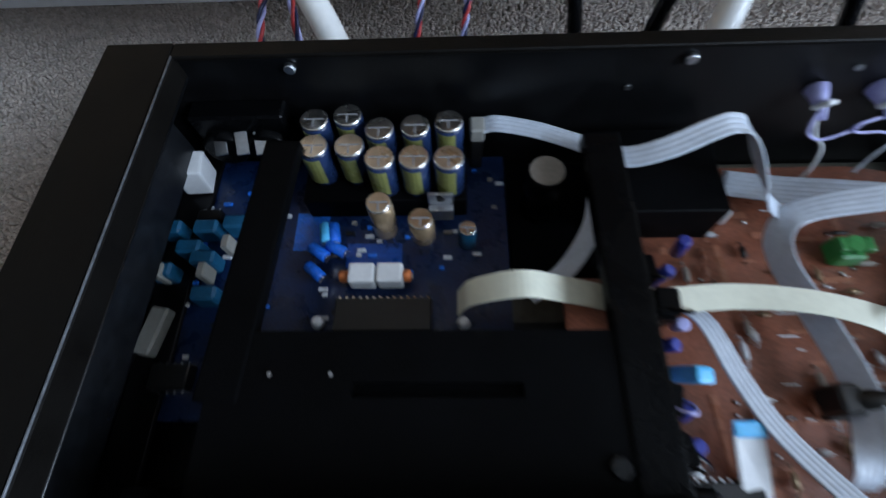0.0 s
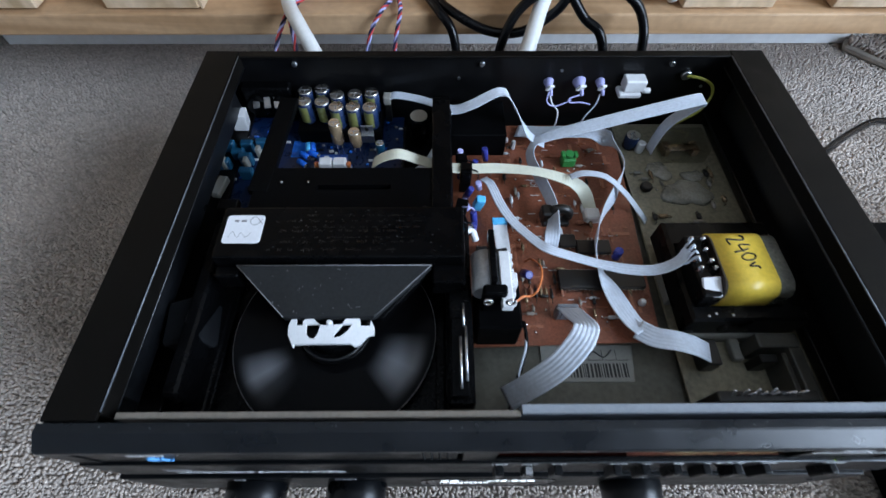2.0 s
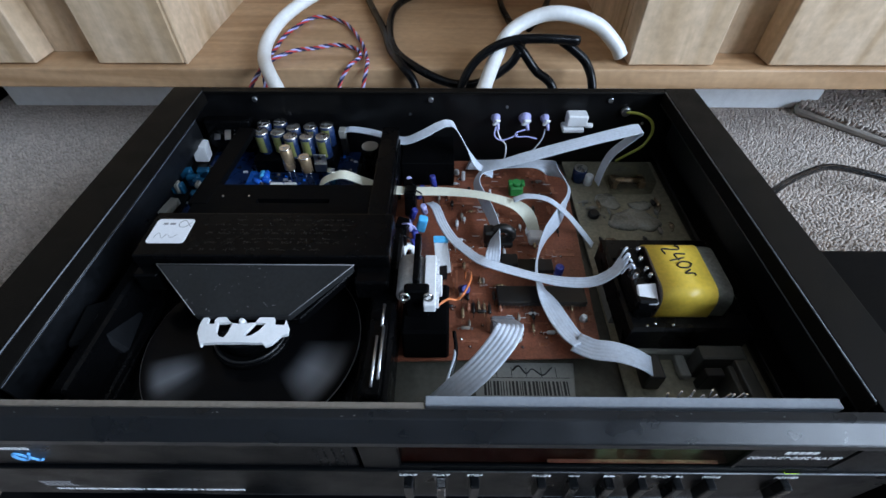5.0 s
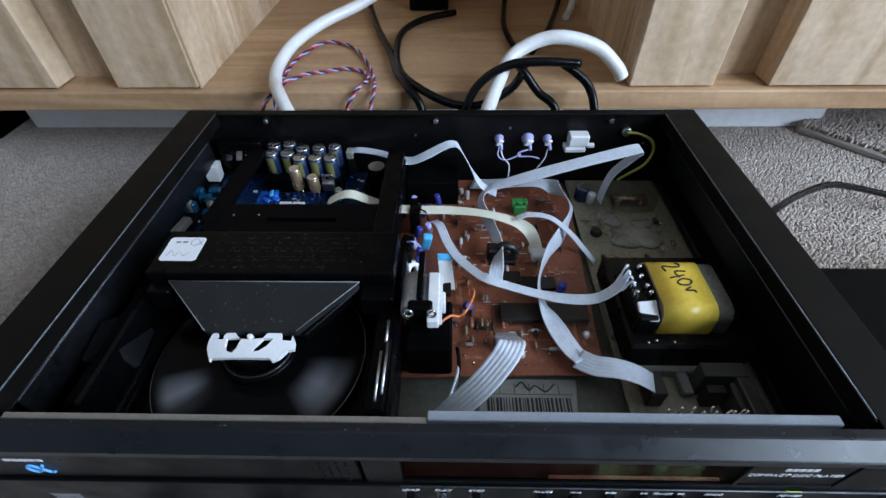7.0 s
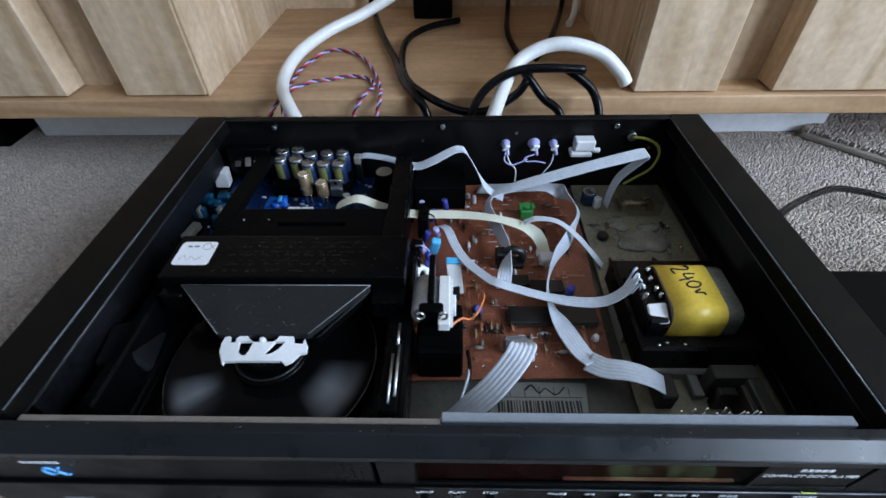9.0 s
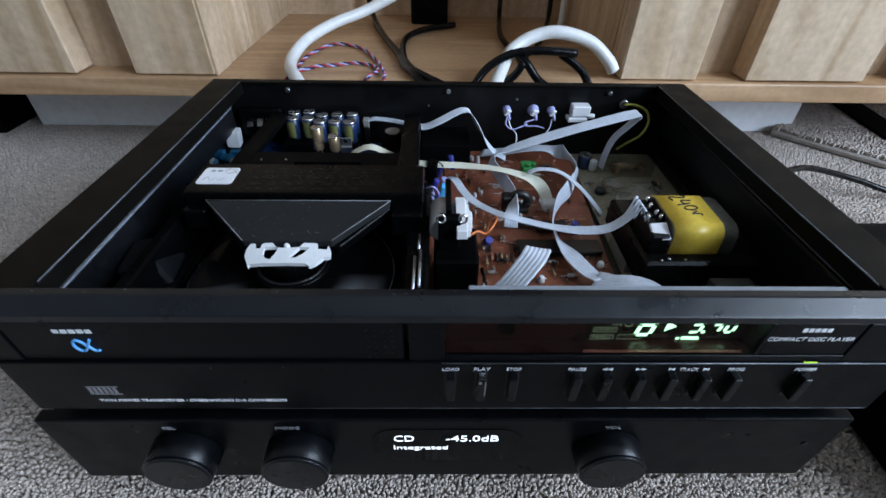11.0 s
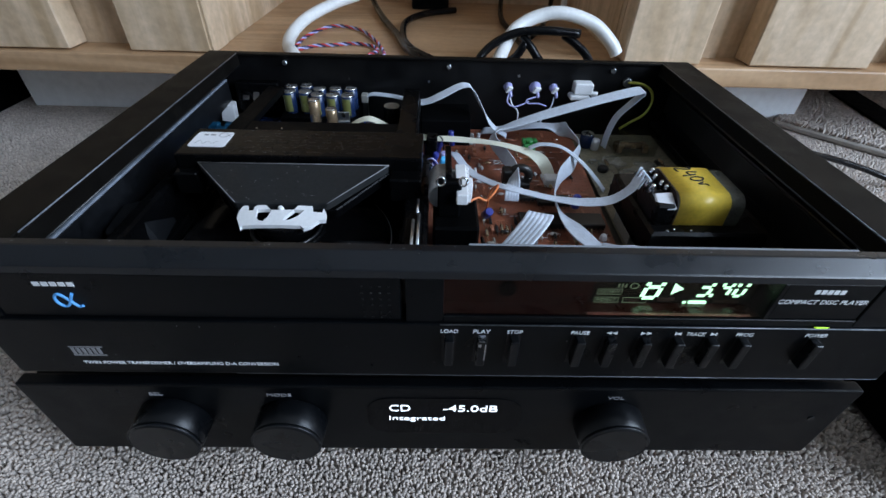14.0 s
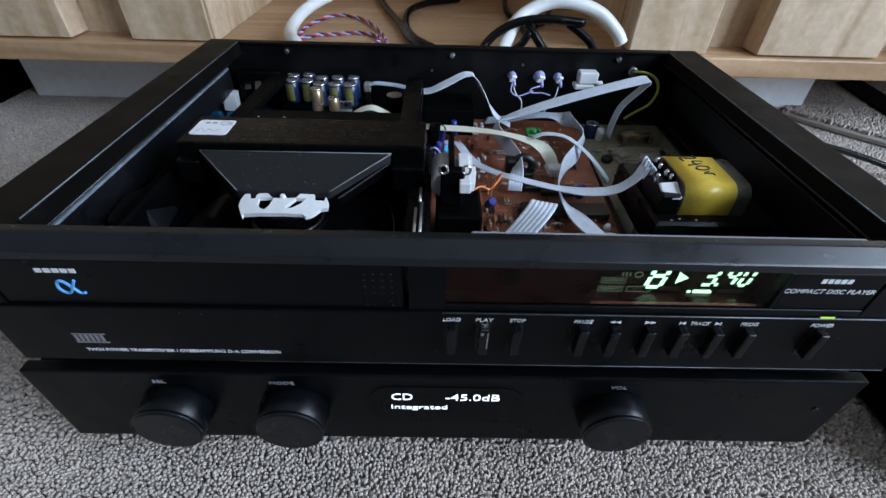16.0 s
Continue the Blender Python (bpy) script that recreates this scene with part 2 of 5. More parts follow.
M_REDPLASTIC = mat("dark_red_recess", (0.055, 0.011, 0.008), 0.3, vary=0.3)
G_VFD = glow("vfd_green_glow", (0.35, 1.0, 0.72), 7.0)
G_VFDDIM = glow("vfd_dim_glow", (0.30, 0.62, 0.46), 0.5)
G_UNLIT = mat("unlit_phosphor", (0.13, 0.15, 0.14), 0.5, vary=0.1)
G_OLED = glow("oled_white_glow", (0.85, 0.92, 1.0), 1.3)
G_LED = glow("power_led_glow", (0.45, 0.80, 0.04), 0.8)
P_WINDOW = pane("tinted_display_window", (0.62, 0.52, 0.48), 0.018, 0.06)
P_CLEAR = pane("clear_plastic", (0.90, 0.90, 0.87), 0.13, 0.12)
GLASS = pane("window_glass", (0.95, 0.97, 0.97), 0.05, 0.01)


# ---- builders; plan numbers are in decimetres, with the carpet at 2.63 ----
def at(x, y, z):
    return Vector((x / 10, y / 10, (z - 2.63) / 10))


def part(name, bm, material, parent=None, label=""):
    me = bpy.data.meshes.new(name)
    bm.to_mesh(me)
    bm.free()
    me.materials.append(material)
    ob = new(name, me)
    if parent:
        ob.parent = parent
        if not parent.parent:
            ob.matrix_parent_inverse = parent.matrix_basis.inverted()
    return tagged(ob, label=label)


def thing(name, x, y, z, label, category, group="", kind=""):
    ob = new(name)
    ob.matrix_basis = Matrix.Translation(at(x, y, z))
    return tagged(ob, label, category, group, kind)


def bevel(bm, r, seg=2):
    if r > 0:
        bmesh.ops.bevel(bm, geom=list(bm.edges), offset=r / 10, segments=seg, affect="EDGES", profile=0.6)
    return bm


def block(x0, x1, y0, y1, z0, z1, r=0.006, seg=1, bm=None):
    """A bevelled box between plan numbers."""
    b = bmesh.new()
    bmesh.ops.create_cube(b, size=1)
    lo, hi = at(min(x0, x1), min(y0, y1), min(z0, z1)), at(max(x0, x1), max(y0, y1), max(z0, z1))
    for v in b.verts:
        v.co = Vector([(lo[i] + hi[i]) / 2 + v.co[i] * (hi[i] - lo[i]) for i in range(3)])
    bevel(b, r, seg)
    return b


def join(*bms):
    out = bmesh.new()
    for b in bms:
        me = bpy.data.meshes.new("joined")
        b.to_mesh(me)
        out.from_mesh(me)
        b.free()
        bpy.data.meshes.remove(me)
    return out


def turned(bm, centre, rx=0, ry=0, rz=0):
    c = at(*centre)
    bmesh.ops.transform(bm, matrix=Matrix.Translation(c) @ pose(0, 0, 0, rx, ry, rz) @ Matrix.Translation(-c), verts=bm.verts)
    return bm


def rod(a, b, r, r2=None, n=16, edge=0.0):
    """A round bar from a to b, with softened rims."""
    a, b = at(*a), at(*b)
    r, r2 = r / 10, (r if r2 is None else r2) / 10
    e = min(edge / 10, (b - a).length / 3)
    axis = (b - a).normalized()
    side = axis.orthogonal().normalized()
    up = axis.cross(side)
    bm = bmesh.new()
    rings = []
    stations = [(0, r)] + ([(e, r)] if e else []) + ([((b - a).length - e, r2)] if e else []) + [((b - a).length, r2)]
    if e:
        stations[0], stations[-1] = (0, r - e), ((b - a).length, r2 - e)
    for d, q in stations:
        rings.append([bm.verts.new(a + axis * d + (side * math.cos(k * math.tau / n) + up * math.sin(k * math.tau / n)) * q) for k in range(n)])
    for p, q in zip(rings, rings[1:]):
        for k in range(n):
            f = bm.faces.new((p[k], p[(k + 1) % n], q[(k + 1) % n], q[k]))
            f.smooth = True
    bm.faces.new(rings[0][::-1]), bm.faces.new(rings[-1])
    return bm


def smooth_line(points, steps=8):
    """A Catmull-Rom line through points."""
    p = [Vector(q) for q in points]
    p = [2 * p[0] - p[1], *p, 2 * p[-1] - p[-2]]
    out = []
    for i in range(1, len(p) - 2):
        for k in range(steps):
            t = k / steps
            a, b, c, d = p[i - 1:i + 3]
            out.append(0.5 * (2 * b + (c - a) * t + (2 * a - 5 * b + 4 * c - d) * t * t + (3 * b - a - 3 * c + d) * t ** 3))
    return out + [p[-2]]


def tube(points, r, n=10, steps=8, twist=None):
    """A cable through plan points; twist = (offset radius, turns, phase) winds it round that line."""
    line = smooth_line([at(*q) for q in points], steps)
    r = r / 10
    bm = bmesh.new()
    rings, side = [], None
    for i, c in enumerate(line):
        d = (line[min(i + 1, len(line) - 1)] - line[max(i - 1, 0)]).normalized()
        side = (side - d * side.dot(d)).normalized() if side else d.orthogonal().normalized()
        up = d.cross(side)
        if twist:
            g = twist[2] + twist[1] * math.tau * i / len(line)
            c = c + (side * math.cos(g) + up * math.sin(g)) * twist[0] / 10
        rings.append([bm.verts.new(c + (side * math.cos(k * math.tau / n) + up * math.sin(k * math.tau / n)) * r) for k in range(n)])
    for p, q in zip(rings, rings[1:]):
        for k in range(n):
            f = bm.faces.new((p[k], p[(k + 1) % n], q[(k + 1) % n], q[k]))
            f.smooth = True
    bm.faces.new(rings[0][::-1]), bm.faces.new(rings[-1])
    return bm


def ribbon(points, sides, width, cores, thick=0.009, steps=8, split=0.0):
    """A flat cable of round cores through plan points; sides are the width's directions there."""
    line = smooth_line([at(*q) for q in points], steps)
    ways = smooth_line(sides, steps)
    bm = bmesh.new()
    rows = []
    w, th = width / 10, thick / 10
    for i, c in enumerate(line):
        d = (line[min(i + 1, len(line) - 1)] - line[max(i - 1, 0)]).normalized()
        s = ways[i] - d * ways[i].dot(d)
        s.normalize()
        u = s.cross(d)
        if cores > 1:
            prof = []
            for k in range(cores):
                for f, h in ((0.03, 0.55), (0.25, 0.92), (0.5, 1.0), (0.75, 0.92), (0.97, 0.55)):
                    prof.append(((k + f) / cores - 0.5, h))
        else:
            prof = [(-0.5, 0.3), (-0.49, 1), (0.49, 1), (0.5, 0.3)]
        top = [bm.verts.new(c + s * w * a + u * th * h * 0.5) for a, h in prof]
        low = [bm.verts.new(c + s * w * a - u * th * h * 0.5) for a, h in prof]
        rows.append(top + low[::-1])
    n = len(rows[0])
    for p, q in zip(rows, rows[1:]):
        for k in range(n):
            f = bm.faces.new((p[k], p[(k + 1) % n], q[(k + 1) % n], q[k]))
            f.smooth = cores > 1
    bm.faces.new(rows[0][::-1]), bm.faces.new(rows[-1])
    return bm


def prism(outline, z0, z1, r=0.0, axis="z"):
    """An outline of plan points (x, y) raised from z0 to z1; with axis y the outline is (x, z) and the heights are y."""
    bm = bmesh.new()
    put = (lambda a, b, c: at(a, b, c)) if axis == "z" else (lambda a, b, c: at(a, c, b))
    low = [bm.verts.new(put(a, b, z0)) for a, b in outline]
    top = [bm.verts.new(put(a, b, z1)) for a, b in outline]
    bm.faces.new(low[::-1]), bm.faces.new(top)
    for k in range(len(outline)):
        bm.faces.new((low[k], low[(k + 1) % len(low)], top[(k + 1) % len(low)], top[k]))
    bmesh.ops.recalc_face_normals(bm, faces=bm.faces)
    return bevel(bm, r, 1)


def round_rect(x0, x1, y0, y1, r, n=5):
    out = []
    for cx, cy, s in ((x1 - r, y1 - r, 0), (x0 + r, y1 - r, 1), (x0 + r, y0 + r, 2), (x1 - r, y0 + r, 3)):
        out += [(cx + r * math.cos((s + k / n) * math.pi / 2), cy + r * math.sin((s + k / n) * math.pi / 2)) for k in range(n + 1)]
    return out


def writing(text, material, parent, centre, width, height, facing="front", name="lettering", turn=0, label="", shear=0.0, thick=0.00012):
    """Raised print in the built-in font, fitted to a width and a height in plan numbers. facing: front (towards -y) or up."""
    cu = bpy.data.curves.new("text", "FONT")
    cu.body, cu.extrude, cu.shear, cu.resolution_u = text, 0.01, shear, 3
    tmp = bpy.data.objects.new("text", cu)
    me = bpy.data.meshes.new_from_object(tmp)
    bm = bmesh.new()
    bm.from_mesh(me)
    bpy.data.objects.remove(tmp), bpy.data.curves.remove(cu), bpy.data.meshes.remove(me)
    xs, ys = [v.co.x for v in bm.verts], [v.co.y for v in bm.verts]
    sx, sy = width / 10 / (max(xs) - min(xs)), height / 10 / (max(ys) - min(ys))
    cx, cy = (max(xs) + min(xs)) / 2, (max(ys) + min(ys)) / 2
    for v in bm.verts:
        v.co = Vector(((v.co.x - cx) * sx, (v.co.y - cy) * sy, v.co.z / 0.01 * thick))
    m = Matrix.Translation(at(*centre)) @ (pose(0, 0, 0, 90) if facing == "front" else pose(0, 0, 0)) @ pose(0, 0, 0, 0, 0, turn)
    bmesh.ops.transform(bm, matrix=m, verts=bm.verts)
    return part(name, bm, material, parent, label)


def bars(material, parent, x0, x1, zs, y, rng, name="print_line", h=0.006, facing="front", top=0.0):
    """Lines of unreadable print, as rows of short bars in one mesh a row."""
    made = []
    for z in zs:
        some, x = [], x0
        while x < x1 - 0.01:
            w = min(rng.uniform(0.02, 0.06), x1 - x)
            some.append(block(x, x + w, y, y + 0.002, z - h, z + h, 0) if facing == "front" else block(x, x + w, z - h, z + h, top, top + 0.002, 0))
            x += w + rng.uniform(0.008, 0.016)
        made.append(part(name, join(*some), material, parent))
    return made


# ---- room ----
def slab(name, x0, x1, y0, y1, z0, z1, material, label):
    bm = bmesh.new()
    bmesh.ops.create_cube(bm, size=1)
    for v in bm.verts:
        v.co = Vector(((x0 + x1) / 2 + v.co.x * (x1 - x0), (y0 + y1) / 2 + v.co.y * (y1 - y0), (z0 + z1) / 2 + v.co.z * (z1 - z0)))
    return tagged(part(name, bm, material), label, name.split("_")[0], kind="structure")


slab("floor", -2.4, 1.78, -2.6, 1.0, -0.12, -0.0045, M_CARPET, "grey-beige carpet laid over the whole floor")
slab("ceiling", -2.5, 1.88, -2.7, 1.1, 2.4, 2.5, M_CEIL, "plain white ceiling of the room")
slab("wall_north", -2.5, 1.88, 0.82, 0.94, 0.0, 2.4, M_WALL, "plain cream wall behind the oak cabinet")
slab("wall_south", -2.5, 1.88, -2.7, -2.6, 0.0, 2.4, M_WALL, "plain cream wall across the room")
slab("wall_west", -2.5, -2.4, -2.6, 0.82, 0.0, 2.4, M_WALL, "plain cream side wall of the room")
east = [block(17.8, 18.8, -26, 8.2, 2.63, 6.4, 0), block(17.8, 18.8, -26, 8.2, 19.6, 26.63, 0), block(17.8, 18.8, -26, -14, 6.4, 19.6, 0), block(17.8, 18.8, 0, 8.2, 6.4, 19.6, 0)]
tagged(part("wall_east", join(*east), M_WALL), "plain cream wall with a window opening", "wall", kind="structure")
win = thing("window_1", 17.8, -7, 6.4, "white-framed window in the side wall", "window", kind="structure")
part("window_frame", join(block(18, 18.6, -14, -13.5, 6.4, 19.6), block(18, 18.6, -0.5, 0, 6.4, 19.6), block(18, 18.6, -13.5, -0.5, 6.4, 6.9), block(18, 18.6, -13.5, -0.5, 19.1, 19.6)), M_WHITE, win)
glass = part("pane", block(18.25, 18.3, -13.5, -0.5, 6.9, 19.1, 0), GLASS, win)
glass.visible_shadow = False

# ---- carpet pile ----
rng = np.random.default_rng(3)


def pile(name, x0, x1, y0, y1, step, label, lift=0.0, inside=(), relief=1.0):
    """Twisted loops of carpet pile, as leaning five-sided tufts."""
    xs, ys = np.meshgrid(np.arange(x0, x1, step), np.arange(y0, y1, step))
    c = np.stack([xs.ravel(), ys.ravel()], 1) + rng.uniform(-0.42, 0.42, (xs.size, 2)) * step
    keep = ~((np.abs(c[:, 0]) < 0.208) & (c[:, 1] > 0.012) & (c[:, 1] < 0.27)) & ~((c[:, 0] > 0.285) & (c[:, 1] > -0.025) & (c[:, 1] < 0.17)) & ~((np.abs(c[:, 0]) < 0.54) & (c[:, 1] > 0.535))
    for (ax, ay), (bx, by) in zip(inside, inside[1:] + inside[:1]):
        keep &= (bx - ax) * (c[:, 1] - ay) - (by - ay) * (c[:, 0] - ax) > 0
    c = c[keep]
    n = len(c)
    k = 4
    ang = np.arange(k) * 2 * np.pi / k + rng.uniform(0, 6.3, (n, 1))
    rad = step * rng.uniform(0.45, 0.72, (n, 1)) * rng.uniform(0.75, 1.25, (n, k))
    h = 0.0004 + relief * rng.uniform(-0.0008, 0.0008, n)
    lean = relief * rng.normal(0, 0.0014, (n, 2))
    low = np.stack([c[:, :1] + rad * np.cos(ang), c[:, 1:] + rad * np.sin(ang), np.full((n, k), -0.0055)], 2)
    mid = np.stack([c[:, :1] + lean[:, :1] * 0.6 + 0.92 * rad * np.cos(ang + 0.5), c[:, 1:] + lean[:, 1:] * 0.6 + 0.92 * rad * np.sin(ang + 0.5), h[:, None] - relief * rng.uniform(0.0002, 0.0009, (n, k))], 2)
    top = np.stack([c[:, 0] + lean[:, 0], c[:, 1] + lean[:, 1], h], 1)[:, None]
    verts = np.concatenate([low, mid, top], 1).reshape(-1, 3) + np.array([0, 0, lift])
    face = [[i, (i + 1) % k, k + (i + 1) % k] for i in range(k)] + [[i, k + (i + 1) % k, k + i] for i in range(k)] + [[k + i, k + (i + 1) % k, 2 * k] for i in range(k)]
    faces = (np.array(face)[None] + (np.arange(n) * (2 * k + 1))[:, None, None]).reshape(-1, 3)
    me = bpy.data.meshes.new(name)
    me.from_pydata(verts.tolist(), [], faces.tolist())
    me.materials.append(M_TUFT)
    me.polygons.foreach_set("use_smooth", [True] * len(me.polygons))
    return tagged(new(name, me), label, "carpet pile", kind="stuff")


pile("carpet_pile", -0.80, 0.80, 0.0, 0.60, 0.0028, "short twisted grey-beige carpet pile", relief=0.5)
pile("carpet_pile", -0.60, 0.60, -0.20, 0.0, 0.0019, "short twisted grey-beige carpet pile before the stack", relief=0.55)

pile("mat_pile", 0.5, 0.94, 0.405, 0.72, 0.0034, "short grey pile of the floor mat", 0.0135, [(0.51, 0.515), (0.61, 0.415), (0.935, 0.463), (0.935, 0.715), (0.62, 0.715)], 0.5)

# ---- oak cabinet behind ----
cab = thing("media_cabinet", -0.3, 5.8, 2.63, "oak media cabinet with an open bay, on a white plinth", "cabinet")
part("base_board", block(-12, 12, 4.03, 7.9, 3.58, 3.80, 0.02, 2), M_WOODX, cab)
part("plinth", block(-6.2, 5.45, 5.33, 5.5, 2.63, 3.579, 0.01), M_PLINTH, cab, "white painted plinth")
part("foot", block(-7.6, -6.5, 5.0, 5.9, 2.63, 3.579, 0.02), M_MATTE, cab, "black foot")
for x0, x1 in ((-3.65, -2.73), (-5.35, -4.33), (-7.1, -6.05), (-8.8, -7.75), (2.06, 2.97), (3.56, 5.0), (5.6, 7.1), (7.7, 9.3)):
    part("front_board", block(x0, x1, 4.10, 4.43, 3.815, 11, 0.012), M_WOOD, cab)
part("door_backing", block(-12, -2.73, 4.44, 4.55, 3.802, 11, 0), M_WOOD, cab)
part("door_backing", block(2.06, 12, 4.44, 4.55, 3.802, 11, 0), M_WOOD, cab)
part("side_panel", block(-2.90, -2.72, 4.553, 7.5, 3.802, 11, 0), M_WOOD, cab)
part("side_panel", block(2.05, 2.23, 4.553, 7.5, 3.802, 11, 0), M_WOOD, cab)
part("edge_strip", block(-2.728, -2.70, 4.12, 4.55, 3.802, 11, 0.004), M_WOOD, cab)
part("back_panel", block(-2.715, 2.045, 7.4, 7.5, 3.802, 11, 0), M_WOOD, cab)
part("top_board", block(-12, 12, 4.03, 7.9, 11.01, 11.25, 0.02), M_WOODX, cab)

# ---- amplifier under the player ----
amp = thing("amplifier", -0.04, 1.4, 2.63, "black stereo amplifier with three knobs, lit display reading -45.0dB", "amplifier")
part("case", block(-2.18, 2.09, 0.042, 2.75, 2.76, 3.375, 0.02, 2), M_CASE, amp)
part("front_panel", block(-2.225, 2.13, -0.03, 0.04, 2.752, 3.385, 0.012, 2), M_FASCIA, amp)
for x in (-1.8, 1.7):
    for y in (0.4, 2.4):
        part("foot", rod((x, y, 2.62), (x, y, 2.76), 0.16, n=20), M_MATTE, amp)
for x in (-1.515, -0.885, 0.845):
    knob = part("knob", join(rod((x, -0.03, 3.09), (x, -0.162, 3.09), 0.186, 0.180, 48, 0.004), rod((x, -0.162, 3.09), (x, -0.184, 3.09), 0.180, 0.170, 48, 0.008)), M_KNOB, amp)
    part("knob_rim", tube([(x + 0.176 * math.cos(k * math.tau / 40), -0.175, 3.09 + 0.176 * math.sin(k * math.tau / 40)) for k in range(41)], 0.004, 6, 1), M_TRIM, knob)
part("display_window", prism(round_rect(-0.48, 0.36, 2.95, 3.295, 0.13), -0.0345, -0.0285, axis="y"), mat("gloss_black_window", (0.002, 0.002, 0.0025), 0.16, vary=0.1, spec=0.1), amp, "glossy black rounded display window")
writing("CD", G_OLED, amp, (-0.30, -0.0358, 3.205), 0.112, 0.06)
writing("-45.0dB", G_OLED, amp, (0.079, -0.0358, 3.205), 0.292, 0.06)
writing("Integrated", G_OLED, amp, (-0.208, -0.0358, 3.10), 0.305, 0.052)
for t, x, w in (("SEL", -1.55, 0.068), ("MODE", -0.92, 0.126), ("VOL", 0.838, 0.088)):
    writing(t, M_INKDIM, amp, (x, -0.0315, 3.31), w, 0.026)
part("sensor", rod((1.98, -0.03, 3.13), (1.98, -0.036, 3.13), 0.018, n=16), M_KNOB, amp)

# ---- low black box beside the stack ----
unit = thing("black_box", 4.2, 0.7, 2.63, "low matte black hi-fi box standing on the carpet", "hi-fi box")
part("body", block(2.77, 6.2, -0.30, 1.78, 2.68, 3.40, 0.03, 2), M_MATTE, unit)
for x in (3.0, 5.9):
    for y in (0.0, 1.5):
        part("foot", rod((x, y, 2.63), (x, y, 2.68), 0.13, n=16), M_MATTE, unit)

# ---- cd player: case ----
cd = thing("cd_player", 0, 1.4, 3.35, "black compact disc player, lid off, boards and ribbon cables showing", "cd player")
for x in (-1.75, 1.75):
    for y in (0.35, 2.5):
        part("foot", rod((x, y, 3.376), (x, y, 3.44), 0.17, n=20), M_MATTE, cd)
part("floor_pan", block(-2.10, 2.10, 0.12, 2.79, 3.44, 3.47, 0), M_FLOORPAN, cd, "olive zinc-plated floor pan")
part("black_floor_sheet", block(-2.08, -0.22, 0.2, 2.0, 3.474, 3.482, 0), M_INNER, cd)


def side(sign):
    s = lambda a: sign * a
    wall = block(s(2.15), s(2.115), 0.123, 2.85, 3.43, 4.168, 0.004)
    flange = block(s(2.15), s(1.90), 0.13, 2.85, 4.17, 4.192, 0.006, 2)
    lip = block(s(1.90), s(1.885), 0.16, 2.79, 4.09, 4.189, 0.004)
    ledge = block(s(2.094), s(1.985), 0.3, 2.675, 3.984, 4.0, 0.006, 2)
    apron = block(s(2.0), s(1.985), 0.3, 2.675, 3.80, 3.983, 0.003)
    inner = block(s(2.112), s(2.095), 0.2, 2.79, 3.473, 4.165, 0.002)
    low = block(s(2.09), s(1.95), 0.2, 2.79, 3.62, 3.65, 0.004)
    side_wall = part("side_wall", wall, M_CASE, cd)
    part("top_flange", flange, M_CASE, side_wall)
    part("flange_lip", lip, M_CASE, side_wall)
    # Only the left ledge takes the sheen colour; the right one stays dark.
    part("ledge", ledge, M_LEDGE if sign < 0 else M_SHEEN, side_wall, "folded ledge coloured pale grey for its sheen" if sign < 0 else "dark folded ledge")
    part("ledge_apron", apron, M_SHEEN, side_wall)
    # Scuffed rim; the light it catches is in the pale colour too.
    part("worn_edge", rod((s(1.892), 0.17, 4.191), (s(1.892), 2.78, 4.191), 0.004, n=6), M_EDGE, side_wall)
    part("scuffed_rim", rod((s(1.886), 0.17, 4.092), (s(1.886), 2.78, 4.092), 0.006, n=6), M_SHEEN, side_wall)
    part("inner_wall", inner, M_SHEEN, side_wall)
    part("lower_ledge", low, M_INNER, side_wall)


side(-1), side(1)
back = part("back_panel", block(-2.113, 2.113, 2.80, 2.848, 3.43, 4.168, 0.003), M_INNER, cd)
part("top_flange", block(-1.898, 1.898, 2.775, 2.85, 4.17, 4.191, 0.005), M_CASE, back)
for x in (-1.485, -0.02, 1.47):
    part("screw", join(rod((x, 2.80, 4.118), (x, 2.775, 4.118), 0.022, n=12, edge=0.004)), M_STEEL, back)
for x, z in ((-0.2, 3.98), (0.62, 4.05), (1.8, 3.9)):
    part("rivet", rod((x, 2.80, z), (x, 2.79, z), 0.012, n=8), M_STEEL, back)

# front panel with its openings
dust_f = random.Random(5)
def bar_along(x0, x1, outline):
    """A bar along x with the given section of (y, z)."""
    bm = bmesh.new()
    a = [bm.verts.new(at(x0, y, z)) for y, z in outline]
    b = [bm.verts.new(at(x1, y, z)) for y, z in outline]
    bm.faces.new(a), bm.faces.new(b[::-1])
    for k in range(len(outline)):
        bm.faces.new((a[k], b[k], b[(k + 1) % len(b)], a[(k + 1) % len(a)]))
    bmesh.ops.recalc_face_normals(bm, faces=bm.faces)
    return bm


front = part("front_panel", block(-2.15, 2.15, -0.012, 0.12, 3.466, 3.848, 0.008, 2), M_FASCIA, cd)
part("lower_return", block(-2.10, 2.10, 0.03, 0.115, 3.43, 3.464, 0.003), M_MATTE, front)
# Thin pale rods stand for highlights on the panel's step and lower edge.
part("step_highlight", rod((-0.1, -0.0095, 3.8455), (2.145, -0.0095, 3.8455), 0.0035, n=8), M_EDGE, front, "painted highlight along the step edge")
part("lower_highlight", rod((-1.1, -0.0095, 3.4685), (2.146, -0.0095, 3.4685), 0.003, n=8), M_EDGE, front, "painted highlight along the lower edge")
